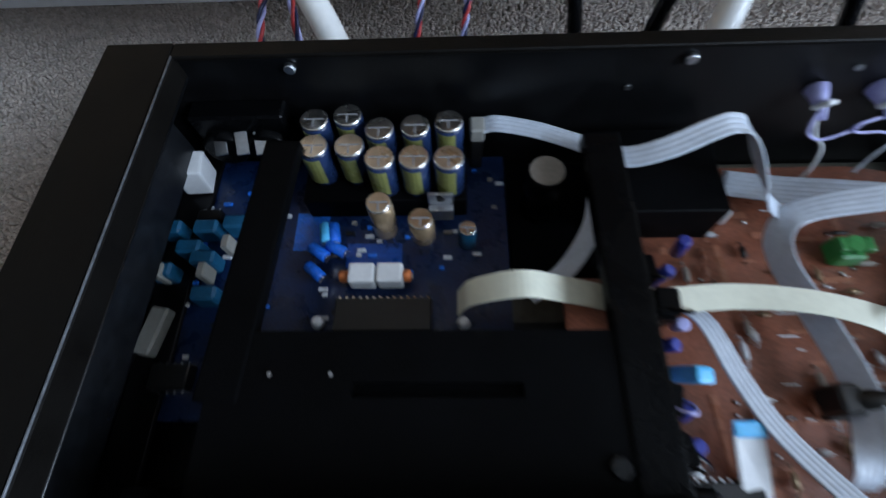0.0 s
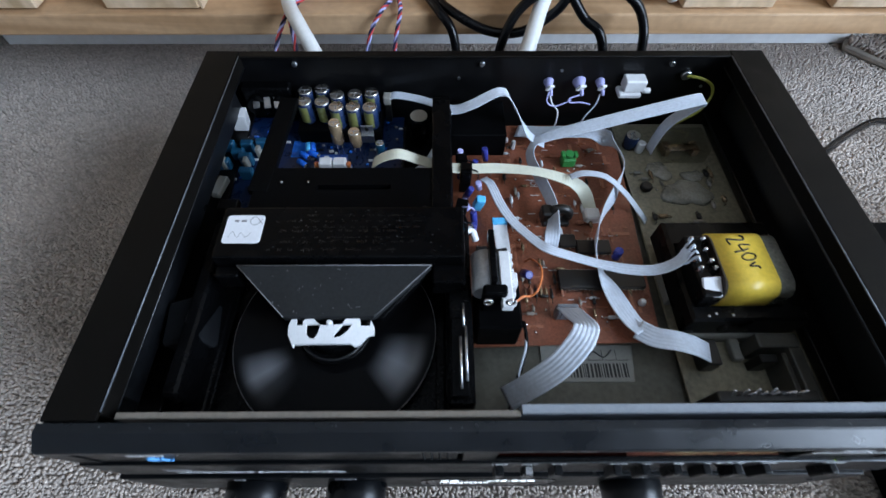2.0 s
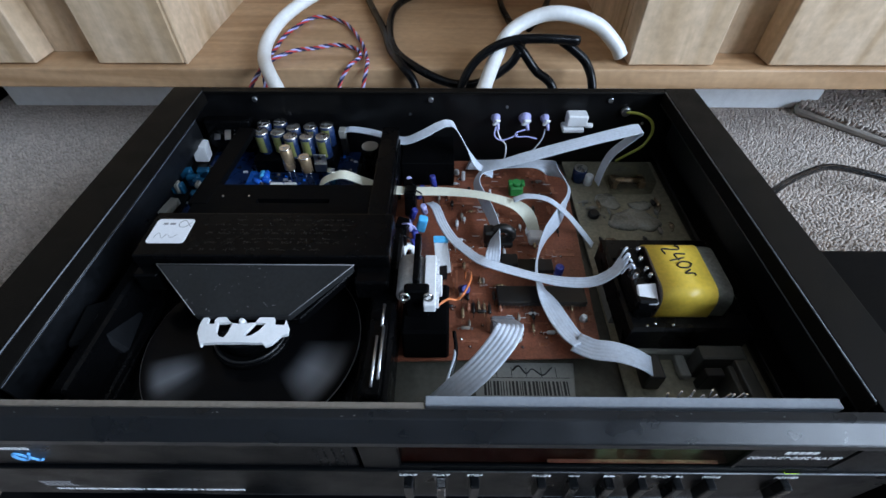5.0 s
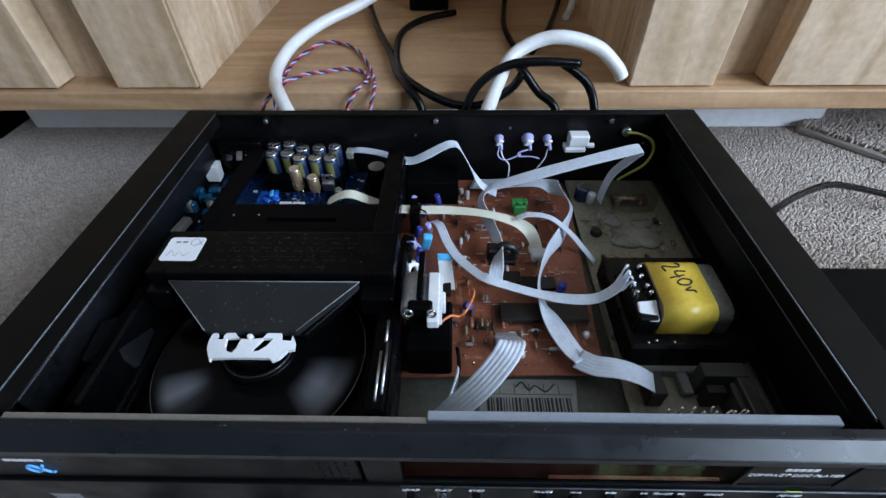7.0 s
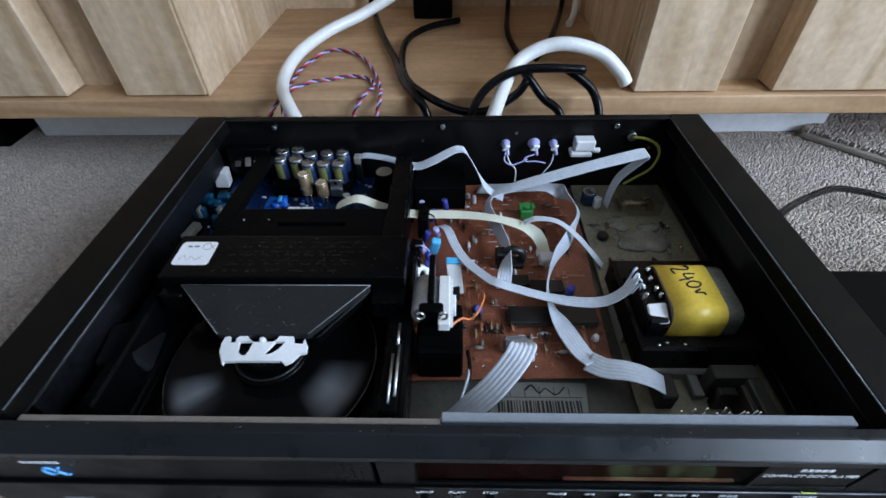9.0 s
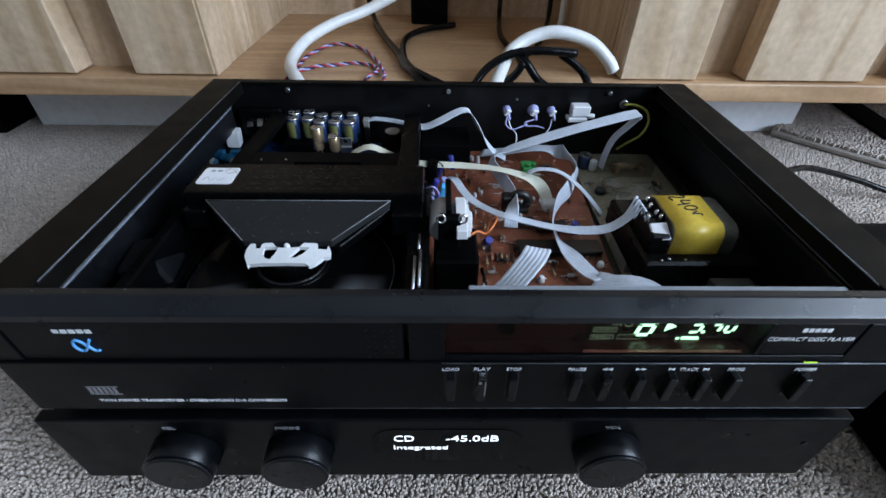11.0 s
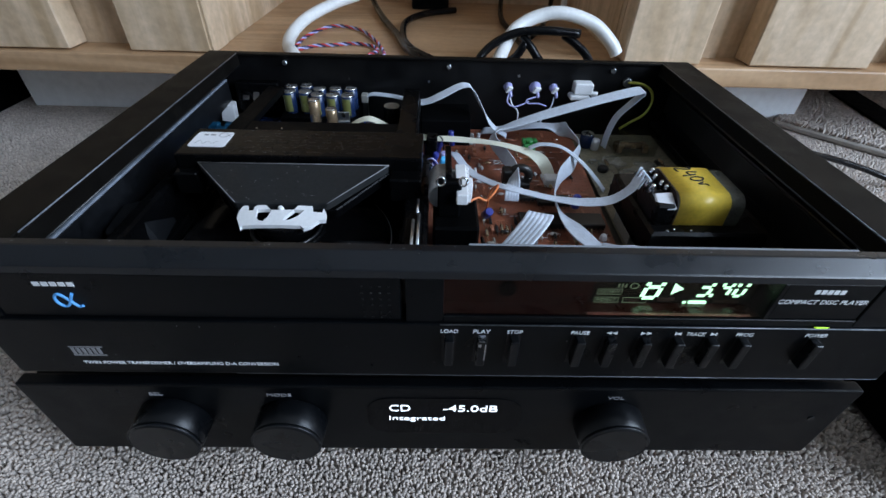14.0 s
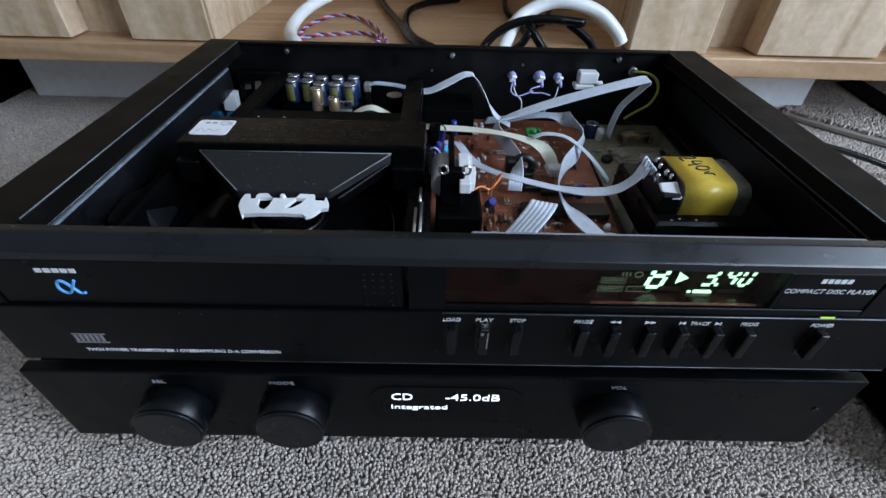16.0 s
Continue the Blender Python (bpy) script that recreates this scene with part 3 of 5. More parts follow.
for x0, x1, z0, z1 in ((-2.15, -2.02, 3.85, 4.112), (-0.25, -0.087, 3.85, 4.112), (1.352, 1.375, 3.894, 4.112), (1.79, 2.15, 3.85, 4.112), (-0.085, 1.788, 3.85, 3.892)):
    part("panel_bar", block(x0, x1, 0.0, 0.12, z0, z1, 0.003), M_FASCIA, front)
part("top_rail", bar_along(-2.15, 2.15, [(0.0, 4.114), (0.0, 4.15), (0.006, 4.156), (0.075, 4.198), (0.085, 4.20), (0.12, 4.20), (0.12, 4.114)]), M_TRIM, front, "bevelled black anodised top rail")
part("tray_door", block(-2.015, -0.272, 0.006, 0.1, 3.853, 4.111, 0.006), M_FASCIA, front)
for i in range(4):
    for k in range(6):
        part("grip_dot", rod((-0.435 + 0.038 * i, 0.006, 3.875 + 0.037 * k), (-0.435 + 0.038 * i, 0.001, 3.875 + 0.037 * k), 0.0055, 0.004, 8), M_KNOB, front)
part("badge_plate", block(1.378, 1.787, 0.006, 0.1, 3.896, 4.109, 0.004), M_FASCIA, front)
part("display_recess", join(block(-0.084, 1.351, 0.115, 0.135, 3.894, 4.111, 0), block(-0.084, 0.58, 0.085, 0.112, 3.895, 4.11, 0)), M_REDPLASTIC, front, "dark red display recess")
part("display_window", block(-0.084, 1.351, 0.010, 0.014, 3.894, 4.111, 0), P_WINDOW, front, "tinted display window")
part("remote_sensor", rod((0.2, 0.085, 3.99), (0.2, 0.07, 3.99), 0.04, n=20), M_PLASTIC, front)
# The faint glow behind the figures is put into the green glass colour.
part("display_tube", block(0.60, 1.34, 0.10, 0.114, 3.895, 4.11, 0), mat("glow_green_display_glass", (0.03, 0.05, 0.044), 0.15, vary=0.2), front)


def digit(segments, x, z, w, h, t=0.017, lean=0.14):
    """One seven-segment figure of the display; segments out of a to g."""
    some = []
    for s in segments:
        if s in "adg":
            zz = {"a": h, "d": 0, "g": h / 2}[s]
            some.append(block(x - w / 2 + 0.006, x + w / 2 - 0.006, 0.096, 0.098, z + zz - t / 2, z + zz + t / 2, 0))
        else:
            xx = x + (w / 2 if s in "bc" else -w / 2)
            z0 = z + (h / 2 if s in "bf" else 0)
            some.append(block(xx - t / 2, xx + t / 2, 0.096, 0.098, z0 + 0.008, z0 + h / 2 - 0.008, 0))
    bm = join(*some)
    for v in bm.verts:
        v.co.x += (v.co.z - at(0, 0, z).z) * lean
    return part("lit_digit", bm, G_VFD, front)


digit("abcdefg", 0.858, 3.926, 0.066, 0.138, 0.02)
digit("abcdg", 1.098, 3.945, 0.05, 0.104, 0.016)
digit("bcfg", 1.192, 3.945, 0.042, 0.104, 0.015)
digit("abcdef", 1.262, 3.945, 0.04, 0.104, 0.015)
part("lit_point", block(1.136, 1.152, 0.096, 0.098, 3.938, 3.956, 0), G_VFD, front)
part("lit_play_mark", prism([(0.955, 3.950), (0.955, 4.02), (1.005, 3.985)], 0.096, 0.098, axis="y"), G_VFD, front)
part("lit_bar", join(block(1.055, 1.138, 0.096, 0.098, 3.890, 3.910, 0.004), block(1.028, 1.044, 0.096, 0.098, 3.893, 3.907, 0)), G_VFD, front)
for x0, x1, z0, z1 in ((0.905, 0.985, 3.905, 3.93), (1.17, 1.29, 3.897, 3.918), (0.77, 0.82, 3.897, 3.915), (0.93, 1.0, 3.875, 3.885)):
    part("unlit_segment", block(x0, x1, 0.0965, 0.0985, z0, z1, 0), G_UNLIT, front)
part("lit_icon", join(*[block(0.70 + 0.016 * i, 0.708 + 0.016 * i, 0.096, 0.098, 3.99, 4.012, 0) for i in range(3)], tube([(0.775 + 0.018 * math.cos(a), 0.097, 4.0 + 0.016 * math.sin(a)) for a in [k * math.tau / 12 for k in range(13)]], 0.003, 5, 1)), G_VFDDIM, front)
part("recess_floor", block(-0.084, 1.351, 0.018, 0.0945, 3.882, 3.8935, 0), M_REDPLASTIC, front)
# Display light falling on the tray's front edge, put into its pink colour.
part("floor_edge", block(0.56, 1.31, 0.0145, 0.030, 3.894, 3.900, 0.002), mat("display_lit_pink_edge", (0.62, 0.40, 0.37), 0.35, vary=0.3, scale=60), front, "display tray edge, coloured as lit by the display")
writing("REVIEW", G_VFDDIM, front, (0.672, 0.097, 3.962), 0.09, 0.016)
writing("REPEAT", G_VFDDIM, front, (0.668, 0.097, 3.91), 0.09, 0.016)
for x, z in ((0.672, 3.962), (0.668, 3.91), (0.80, 3.91)):
    part("lit_outline", join(*[block(x - 0.055, x + 0.055, 0.096, 0.098, z + d - 0.0015, z + d + 0.0015, 0) for d in (-0.016, 0.016)], *[block(x + d - 0.0015, x + d + 0.0015, 0.096, 0.098, z - 0.0145, z + 0.0145, 0) for d in (-0.055, 0.055)]), G_VFDDIM, front)
for t, x, w in (("LOAD", -0.056, 0.08), ("PLAY", 0.093, 0.08), ("STOP", 0.244, 0.072), ("PAUSE", 0.545, 0.085), ("TRACK", 1.08, 0.09), ("PROG", 1.308, 0.08), ("POWER", 1.645, 0.105)):
    writing(t, M_INK, front, (x, -0.013, 3.805), w, 0.023, shear=0.1)
for x, d in ((0.69, -1), (0.85, 1), (1.0, -1), (1.16, 1)):
    tri = [prism([(x + o - d * 0.012, 3.796), (x + o - d * 0.012, 3.816), (x + o + d * 0.012, 3.806)][:: d], -0.0145, -0.012, axis="y") for o in ((-0.013, 0.013) if x < 0.9 else (0,))]
    if x > 0.9:
        tri.append(block(x + d * 0.014 - 0.003, x + d * 0.014 + 0.003, -0.0145, -0.012, 3.796, 3.816, 0))
    part("track_mark", join(*tri), M_INK, front)
for x in (-0.056, 0.093, 0.244, 0.545, 0.69, 0.85, 1.0, 1.16, 1.308, 1.645):
    b = part("button", block(x - 0.021, x + 0.021, -0.062, -0.008, 3.61, 3.785, 0.010, 3), M_KNOB, front)
    part("button_well", block(x - 0.032, x + 0.032, -0.0135, -0.011, 3.59, 3.785, 0), M_INNER, front)
part("worn_edge", join(block(0.076, 0.110, -0.058, -0.02, 3.7845, 3.787, 0), block(0.106, 0.112, -0.0635, -0.061, 3.66, 3.775, 0), block(0.076, 0.090, -0.0635, -0.061, 3.755, 3.775, 0)), M_STEEL, front)
part("power_light", block(1.612, 1.676, -0.011, -0.002, 3.8485, 3.863, 0.003), G_LED, front, "lit green power light")
part("light_hood", block(1.607, 1.681, -0.0125, -0.001, 3.8635, 3.8675, 0), M_FASCIA, front)
writing("COMPACT DISC PLAYER", M_INK, front, (1.575, 0.005, 4.005), 0.40, 0.025, shear=0.1)
part("model_mark", join(*[block(1.505 + 0.028 * i, 1.526 + 0.028 * i, 0.003, 0.005, 4.054, 4.078, 0) for i in range(5)]), M_INK, front)
writing("TWIN POWER TRANSFORMER / OVERSAMPLING D-A CONVERSION", M_INK, front, (-1.345, -0.013, 3.547), 0.93, 0.022)
part("maker_mark", join(*[block(-1.795 + 0.035 * i, -1.768 + 0.035 * i, 0.003, 0.005, 4.039, 4.062, 0) for i in range(5)]), M_INK, front)
part("blue_mark", tube([(-1.695 + a, 0.003, 3.957 + b) for a, b in ((0.036, 0.040), (0.014, 0.004), (-0.006, -0.028), (-0.028, -0.036), (-0.048, -0.014), (-0.048, 0.016), (-0.03, 0.036), (-0.008, 0.024), (0.014, -0.012), (0.032, -0.036), (0.052, -0.032))], 0.0065, 6, 5), M_INKBLUE, front, "sky-blue curled mark")
part("disc_mark", join(block(-1.83, -1.675, -0.0135, -0.011, 3.598, 3.606, 0), *[block(-1.825 + 0.024 * i, -1.81 + 0.024 * i, -0.0135, -0.011, 3.61, 3.655, 0) for i in range(6)], block(-1.83, -1.675, -0.0135, -0.011, 3.659, 3.665, 0)), M_INKDIM, front)
flecks = []
for i in range(26):
    x, z = dust_f.uniform(-2.0, 2.0), dust_f.uniform(3.49, 3.83)
    flecks.append(block(x, x + dust_f.uniform(0.002, 0.006), -0.0132, -0.0118, z, z + dust_f.uniform(0.002, 0.005), 0))
for i in range(16):
    x, y = dust_f.uniform(-2.0, 2.0), dust_f.uniform(0.086, 0.118)
    flecks.append(block(x, x + dust_f.uniform(0.003, 0.009), y, y + 0.003, 4.1995, 4.2012, 0))
tagged(part("dust_fleck", join(*flecks), M_DUST, front), kind="stuff")
part("front_lip", block(-1.86, 0.02, 0.150, 0.180, 3.50, 4.135, 0.004), M_TANLIP, cd, "tan card edge behind the front panel")
part("front_lip", block(0.023, 1.79, 0.160, 0.205, 3.50, 4.146, 0.004), M_SILVERLIP, cd, "silver metal edge behind the front panel")


# ---- cd player: disc mechanism ----
mech = part("mechanism_base", join(block(-1.78, -0.27, 0.22, 1.45, 3.483, 3.62, 0.02), block(-1.78, -1.66, 0.22, 1.40, 3.62, 3.74, 0.01)), M_PLASTIC, cd, "glossy black disc loading mechanism")
part("tray", join(block(-1.69, -0.33, 0.24, 1.35, 3.63, 3.665, 0.01), block(-1.69, -1.64, 0.24, 1.35, 3.667, 3.71, 0.006), block(-0.38, -0.33, 0.24, 1.35, 3.667, 3.71, 0.006)), M_PLASTIC, mech)
DISC = (-0.985, 0.72)
ring = lambda r0, r1, z0, z1, a0=0.0, a1=math.tau, n=72: prism([(DISC[0] + r1 * math.cos(a0 + (a1 - a0) * k / n), DISC[1] + r1 * math.sin(a0 + (a1 - a0) * k / n)) for k in range(n + (a1 - a0 < 6.2))] + ([(DISC[0] + r0 * math.cos(a1 - (a1 - a0) * k / n), DISC[1] + r0 * math.sin(a1 - (a1 - a0) * k / n)) for k in range(n + 1)] if a1 - a0 < 6.2 else []), z0, z1)
disc = part("compact_disc", ring(0, 0.60, 3.735, 3.747), sectored_disc("dark_disc_pale_sectors", DISC[0] / 10, DISC[1] / 10), mech, "dark compact disc with two pale sectors")
part("disc_rim", tube([(DISC[0] + 0.602 * math.cos(a * math.tau / 40), DISC[1] + 0.602 * math.sin(a * math.tau / 40), 3.742) for a in range(41)], 0.0025, 6, 2), M_INKDIM, disc)
part("hub", join(rod((*DISC, 3.75), (*DISC, 3.80), 0.2, 0.17, 32, 0.01)), M_PLASTIC, mech)
part("left_rail", join(block(-1.80, -1.72, 0.30, 1.40, 3.70, 3.95, 0.015), block(-1.86, -1.80, 0.55, 1.1, 3.60, 3.84, 0.01)), M_PLASTIC, mech)
part("side_block", turned(block(-1.93, -1.70, 0.62, 0.90, 3.62, 3.90, 0.02), (-1.8, 0.75, 3.75), 0, -14, 8), M_BRACKET, mech, "dark grey moulded side block")
part("right_rail", join(block(-0.32, -0.17, 0.24, 1.42, 3.60, 3.93, 0.02), block(-0.30, -0.2, 0.28, 0.72, 3.93, 3.97, 0.01)), M_PLASTIC, mech)
# Thin bright rods stand for the white highlight lines on the glossy rail.
for dx, y0, y1 in ((-0.245, 0.32, 0.60), (-0.215, 0.36, 0.66), (-0.225, 0.66, 0.8)):
    part("rail_highlight", rod((dx, y0, 3.985), (dx, y1, 3.985), 0.008, n=10), M_STEEL, mech)
M_EMBOSS = mat("worn_black_embossing", (0.006, 0.0063, 0.007), 0.3, vary=0.9, scale=250, spec=0.5)
cover = part("mechanism_cover", join(block(-1.66, -0.21, 1.02, 1.385, 3.98, 4.125, 0.015, 2), block(-1.66, -1.52, 0.95, 1.02, 3.9, 4.04, 0.01), block(-0.40, -0.21, 0.90, 1.02, 3.9, 4.05, 0.01)), M_PLASTIC, mech)
er = random.Random(8)
for y0, x0, x1, hh in ((1.075, -1.36, -0.62, 0.011), (1.128, -1.28, -0.47, 0.010), (1.158, -1.22, -0.55, 0.006), (1.205, -1.30, -0.58, 0.010), (1.232, -1.22, -0.5, 0.006), (1.275, -1.33, -0.49, 0.008), (1.318, -1.15, -0.52, 0.008)):
    some, x = [], x0
    while x < x1:
        for k in range(er.randint(2, 8)):
            w = er.uniform(0.004, 0.010)
            for q in range(2):
                dy = er.uniform(-hh, hh * 0.4)
                some.append(block(x, x + w * er.uniform(0.4, 1), y0 + dy, y0 + dy + er.uniform(0.003, hh), 4.1245, 4.1262, 0))
            x += w + 0.005
        x += er.uniform(0.012, 0.05)
    tagged(part("embossed_line", join(*some), M_EMBOSS, cover), kind="stuff")
lab = part("paper_label", prism(round_rect(-1.622, -1.40, 1.118, 1.318, 0.022), 4.1255, 4.129), M_PAPER, cover, "small white paper label with handwriting")
bars(M_INKDIM, lab, -1.575, -1.505, (1.275,), 0, random.Random(1), name="label_print", h=0.007, facing="up", top=4.1292)
part("label_scrawl", tube([(-1.41, 1.29, 4.1297), (-1.44, 1.25, 4.1297), (-1.475, 1.255, 4.1297), (-1.48, 1.29, 4.1297), (-1.455, 1.305, 4.1297), (-1.43, 1.28, 4.1297), (-1.405, 1.25, 4.1297)], 0.0018, 5, 5), M_INKDIM, lab)
part("label_scrawl", tube([(-1.59, 1.16, 4.1297), (-1.57, 1.20, 4.1297), (-1.54, 1.155, 4.1297), (-1.52, 1.19, 4.1297), (-1.49, 1.16, 4.1297), (-1.46, 1.19, 4.1297)], 0.0012, 5, 5), M_INKDIM, lab)


def sheet(corners, drop):
    """A flat plate between plan corners, with thickness downwards."""
    bm = bmesh.new()
    top = [bm.verts.new(at(*c)) for c in corners]
    low = [bm.verts.new(at(c[0], c[1], c[2] - drop)) for c in corners]
    bm.faces.new(top), bm.faces.new(low[::-1])
    for k in range(len(corners)):
        bm.faces.new((top[k], low[k], low[(k + 1) % len(low)], top[(k + 1) % len(low)]))
    bmesh.ops.recalc_face_normals(bm, faces=bm.faces)
    return bevel(bm, 0.006, 1)


plate = part("clamp_plate", sheet([(-1.512, 0.99, 4.092), (-0.402, 0.985, 4.098), (-0.72, 0.708, 4.008), (-1.222, 0.708, 4.006)], 0.05), M_FELT, mech, "charcoal trapezoid clamp plate with pale edges")
for a, b in (((-1.512, 0.99, 4.092), (-1.222, 0.708, 4.006)), ((-0.402, 0.985, 4.098), (-0.72, 0.708, 4.008)), ((-1.512, 0.99, 4.092), (-0.402, 0.985, 4.098))):
    part("worn_edge", rod(a, b, 0.0025, n=6), M_INKDIM, plate)
dust = random.Random(21)
flecks = []
for i in range(34):
    v = dust.uniform(0.05, 0.95)
    x = dust.uniform(-1.222 - 0.29 * v, -0.72 + 0.318 * v) * 0.97 - 0.03
    y, z = 0.708 + 0.282 * v, 4.007 + 0.087 * v
    flecks.append(turned(block(x, x + dust.choice((0.003, 0.004, 0.02 * dust.random() + 0.003)), y, y + 0.003, z, z + 0.0022, 0), (x, y, z), 0, 0, dust.uniform(0, 180)))
tagged(part("dust_fleck", join(*flecks), M_DUST, plate), kind="stuff")
flecks = []
for i in range(40):
    x, y = dust.uniform(-1.36, -0.25), dust.uniform(1.04, 1.37)
    flecks.append(block(x, x + dust.uniform(0.002, 0.005), y, y + 0.003, 4.1245, 4.1262, 0))
tagged(part("dust_fleck", join(*flecks), M_DUST, cover), kind="stuff")
part("clamp_arm", join(sheet([(-1.50, 1.0, 4.035), (-0.40, 1.0, 4.04), (-0.68, 0.72, 3.955), (-1.25, 0.72, 3.95)], 0.06)), M_PLASTIC, mech)


def clamp():
    """The white disc clamp: one moulded sheet that slopes to the front, with two almond openings and turned-down ends."""
    shapes = [[(-0.47, 1.0), (-0.41, 1.0), (-0.41, 0.77), (-0.33, 0.77), (-0.29, 0.75), (-0.29, 0.48), (-0.24, 0.31), (-0.24, 0.1), (-0.42, 0.1), (-0.43, 0.0), (-0.5, 0.45), (-0.5, 0.75)],
             [(-0.33, 0.77), (-0.33, 0.91), (-0.3, 0.99), (-0.2, 0.99), (-0.16, 0.85), (-0.12, 0.77), (-0.15, 0.81), (-0.29, 0.81), (-0.29, 0.75)],
             [(-0.24, 0.31), (-0.19, 0.27), (-0.15, 0.45), (-0.12, 0.77), (-0.03, 0.75), (0.13, 0.8), (0.04, 0.45), (0.03, 0.3), (0.03, 0.1), (-0.24, 0.1)],
             [(0.03, 0.1), (0.03, 0.3), (0.11, 0.35), (0.19, 0.53), (0.25, 0.8), (0.34, 0.8), (0.34, 0.75), (0.45, 0.75), (0.46, 0.95), (0.5, 0.71), (0.5, 0.45), (0.43, 0.4), (0.35, 0.11), (0.28, 0.0), (0.24, 0.1)],
             [(0.13, 0.8), (0.17, 0.99), (0.33, 1.0), (0.34, 0.8)]]
    out = bmesh.new()
    for shape in shapes:
        put = lambda u, v, d: at(-0.958 + 0.475 * u, 0.56 + 0.145 * v, 3.937 + 0.046 * v + 0.014 * (1 - 4 * u * u) - d)
        top = [out.verts.new(put(u, v, 0)) for u, v in shape]
        low = [out.verts.new(put(u, v, 0.022)) for u, v in shape]
        out.faces.new(top), out.faces.new(low[::-1])
        for k in range(len(shape)):
            out.faces.new((top[k - 1], top[k], low[k], low[k - 1]))
    bmesh.ops.recalc_face_normals(out, faces=out.faces)
    return join(out, rod((-0.97, 0.685, 3.965), (-0.97, 0.685, 4.0), 0.02, 0.014, 14, 0.005))


part("disc_clamp", clamp(), M_WHITE, mech, "white moulded disc clamp")
part("clamp_puck", join(rod((-0.97, 0.71, 3.80), (-0.97, 0.71, 3.835), 0.215, 0.215, 40, 0.012), rod((-0.97, 0.71, 3.835), (-0.97, 0.71, 3.93), 0.16, 0.16, 36, 0.01)), M_PLASTIC, mech)
part("puck_ring", tube([(-0.97 + 0.19 * math.cos(a * math.tau / 36), 0.71 + 0.19 * math.sin(a * math.tau / 36), 3.842) for a in range(37)], 0.010, 8, 2), M_SHEEN, mech, "dark ring of the disc puck")

def slotted_plate(x0, x1, y0, y1, a0, a1, b0, b1, z0, z1):
    """A plate with one slot right through it."""
    bm = bmesh.new()
    rings = [[bm.verts.new(at(x, y, z)) for x, y in ((p, r), (q, r), (q, s), (p, s))] for z in (z1, z0) for p, q, r, s in ((x0, x1, y0, y1), (a0, a1, b0, b1))]
    for i in range(4):
        j = (i + 1) % 4
        for p, q in ((0, 1), (1, 3), (3, 2), (2, 0)):
            bm.faces.new((rings[p][i], rings[p][j], rings[q][j], rings[q][i]))
    bmesh.ops.recalc_face_normals(bm, faces=bm.faces)
    return bm


# bracket round the blue board
bracket = part("bracket_plate", slotted_plate(-1.60, -0.41, 1.388, 1.83, -1.178, -0.685, 1.636, 1.678, 3.95, 3.985), M_MATTE, mech, "matte black bracket with a long slot")
part("bracket_arm", turned(block(-1.59, -1.455, 1.62, 2.56, 3.94, 3.99, 0.01, 2), (-1.52, 2.5, 3.98), 0, 0, -3), M_MATTE, mech)
part("bracket_arm", join(block(-0.41, -0.275, 1.386, 2.57, 3.93, 3.995, 0.01, 2), block(-0.30, -0.265, 1.386, 2.5, 3.70, 3.93, 0.006)), M_PLASTIC, mech)
for x, y in ((-0.39, 1.46),):
    part("screw", rod((x - 0.06, y, 3.985), (x - 0.06, y, 4.0), 0.03, n=14, edge=0.005), M_KNOB, mech)
for x in (-1.42, -1.24):
    part("speck", rod((x, 1.70, 3.985), (x, 1.70, 3.993), 0.007, n=6), M_STEEL, mech)
part("lower_box", join(block(-1.60, -0.32, 1.39, 1.80, 3.483, 3.94, 0.01)), M_MATTE, mech)

# loading motor beside the mechanism
motor = part("motor_block", join(block(-0.14, 0.13, 0.70, 1.05, 3.575, 3.86, 0.015), block(-0.115, 0.02, 0.80, 0.865, 3.86, 4.10, 0.012)), M_MATTE, cd, "black motor block with a white gear rack")
part("motor_can", rod((-0.085, 0.87, 3.96), (-0.085, 1.13, 3.96), 0.085, n=28, edge=0.01), mat("satin_motor_can", (0.50, 0.52, 0.55), 0.45, metal=0.4, vary=0.2), motor)
part("motor_post", block(-0.07, -0.035, 0.866, 1.22, 4.02, 4.12, 0.006), M_PLASTIC, motor)
rack = part("gear_rack", join(block(-0.01, 0.055, 0.75, 1.11, 3.985, 4.05, 0.005), *[block(0.053, 0.072, 0.77 + 0.05 * i, 0.79 + 0.05 * i, 3.99, 4.045, 0.002) for i in range(7)], block(0.05, 0.09, 0.89, 0.97, 3.93, 4.04, 0.006)), M_WHITE, motor)
for x in (-0.10, 0.02):
    part("terminal_ring", tube([(x + 0.022 * math.cos(a * math.tau / 14), 0.725, 4.15 + 0.026 * math.sin(a * math.tau / 14)) for a in range(15)], 0.007, 6, 2), M_SOLDER, motor)
part("flat_lead", sheet([(0.02, 1.58, 3.70), (0.12, 1.58, 3.70), (0.15, 1.36, 3.60), (0.05, 1.34, 3.60)], 0.008), M_WHITE, motor)
part("lead_stiffener", sheet([(0.018, 1.60, 3.715), (0.122, 1.60, 3.715), (0.126, 1.55, 3.70), (0.022, 1.55, 3.70)], 0.008), M_CYAN, motor)
part("orange_lead", tube([(0.06, 0.79, 3.98), (0.12, 0.84, 3.98), (0.17, 0.86, 3.95), (0.21, 0.88, 3.98), (0.25, 0.98, 3.97), (0.26, 1.08, 3.92), (0.24, 1.2, 3.8), (0.24, 1.3, 3.6)], 0.0065, 8), M_ORANGE, motor)
part("black_lead", tube([(0.16, 0.80, 3.72), (0.17, 0.68, 3.70), (0.14, 0.55, 3.66), (0.08, 0.42, 3.62), (0.05, 0.30, 3.60)], 0.012, 8), M_CABLE, motor)
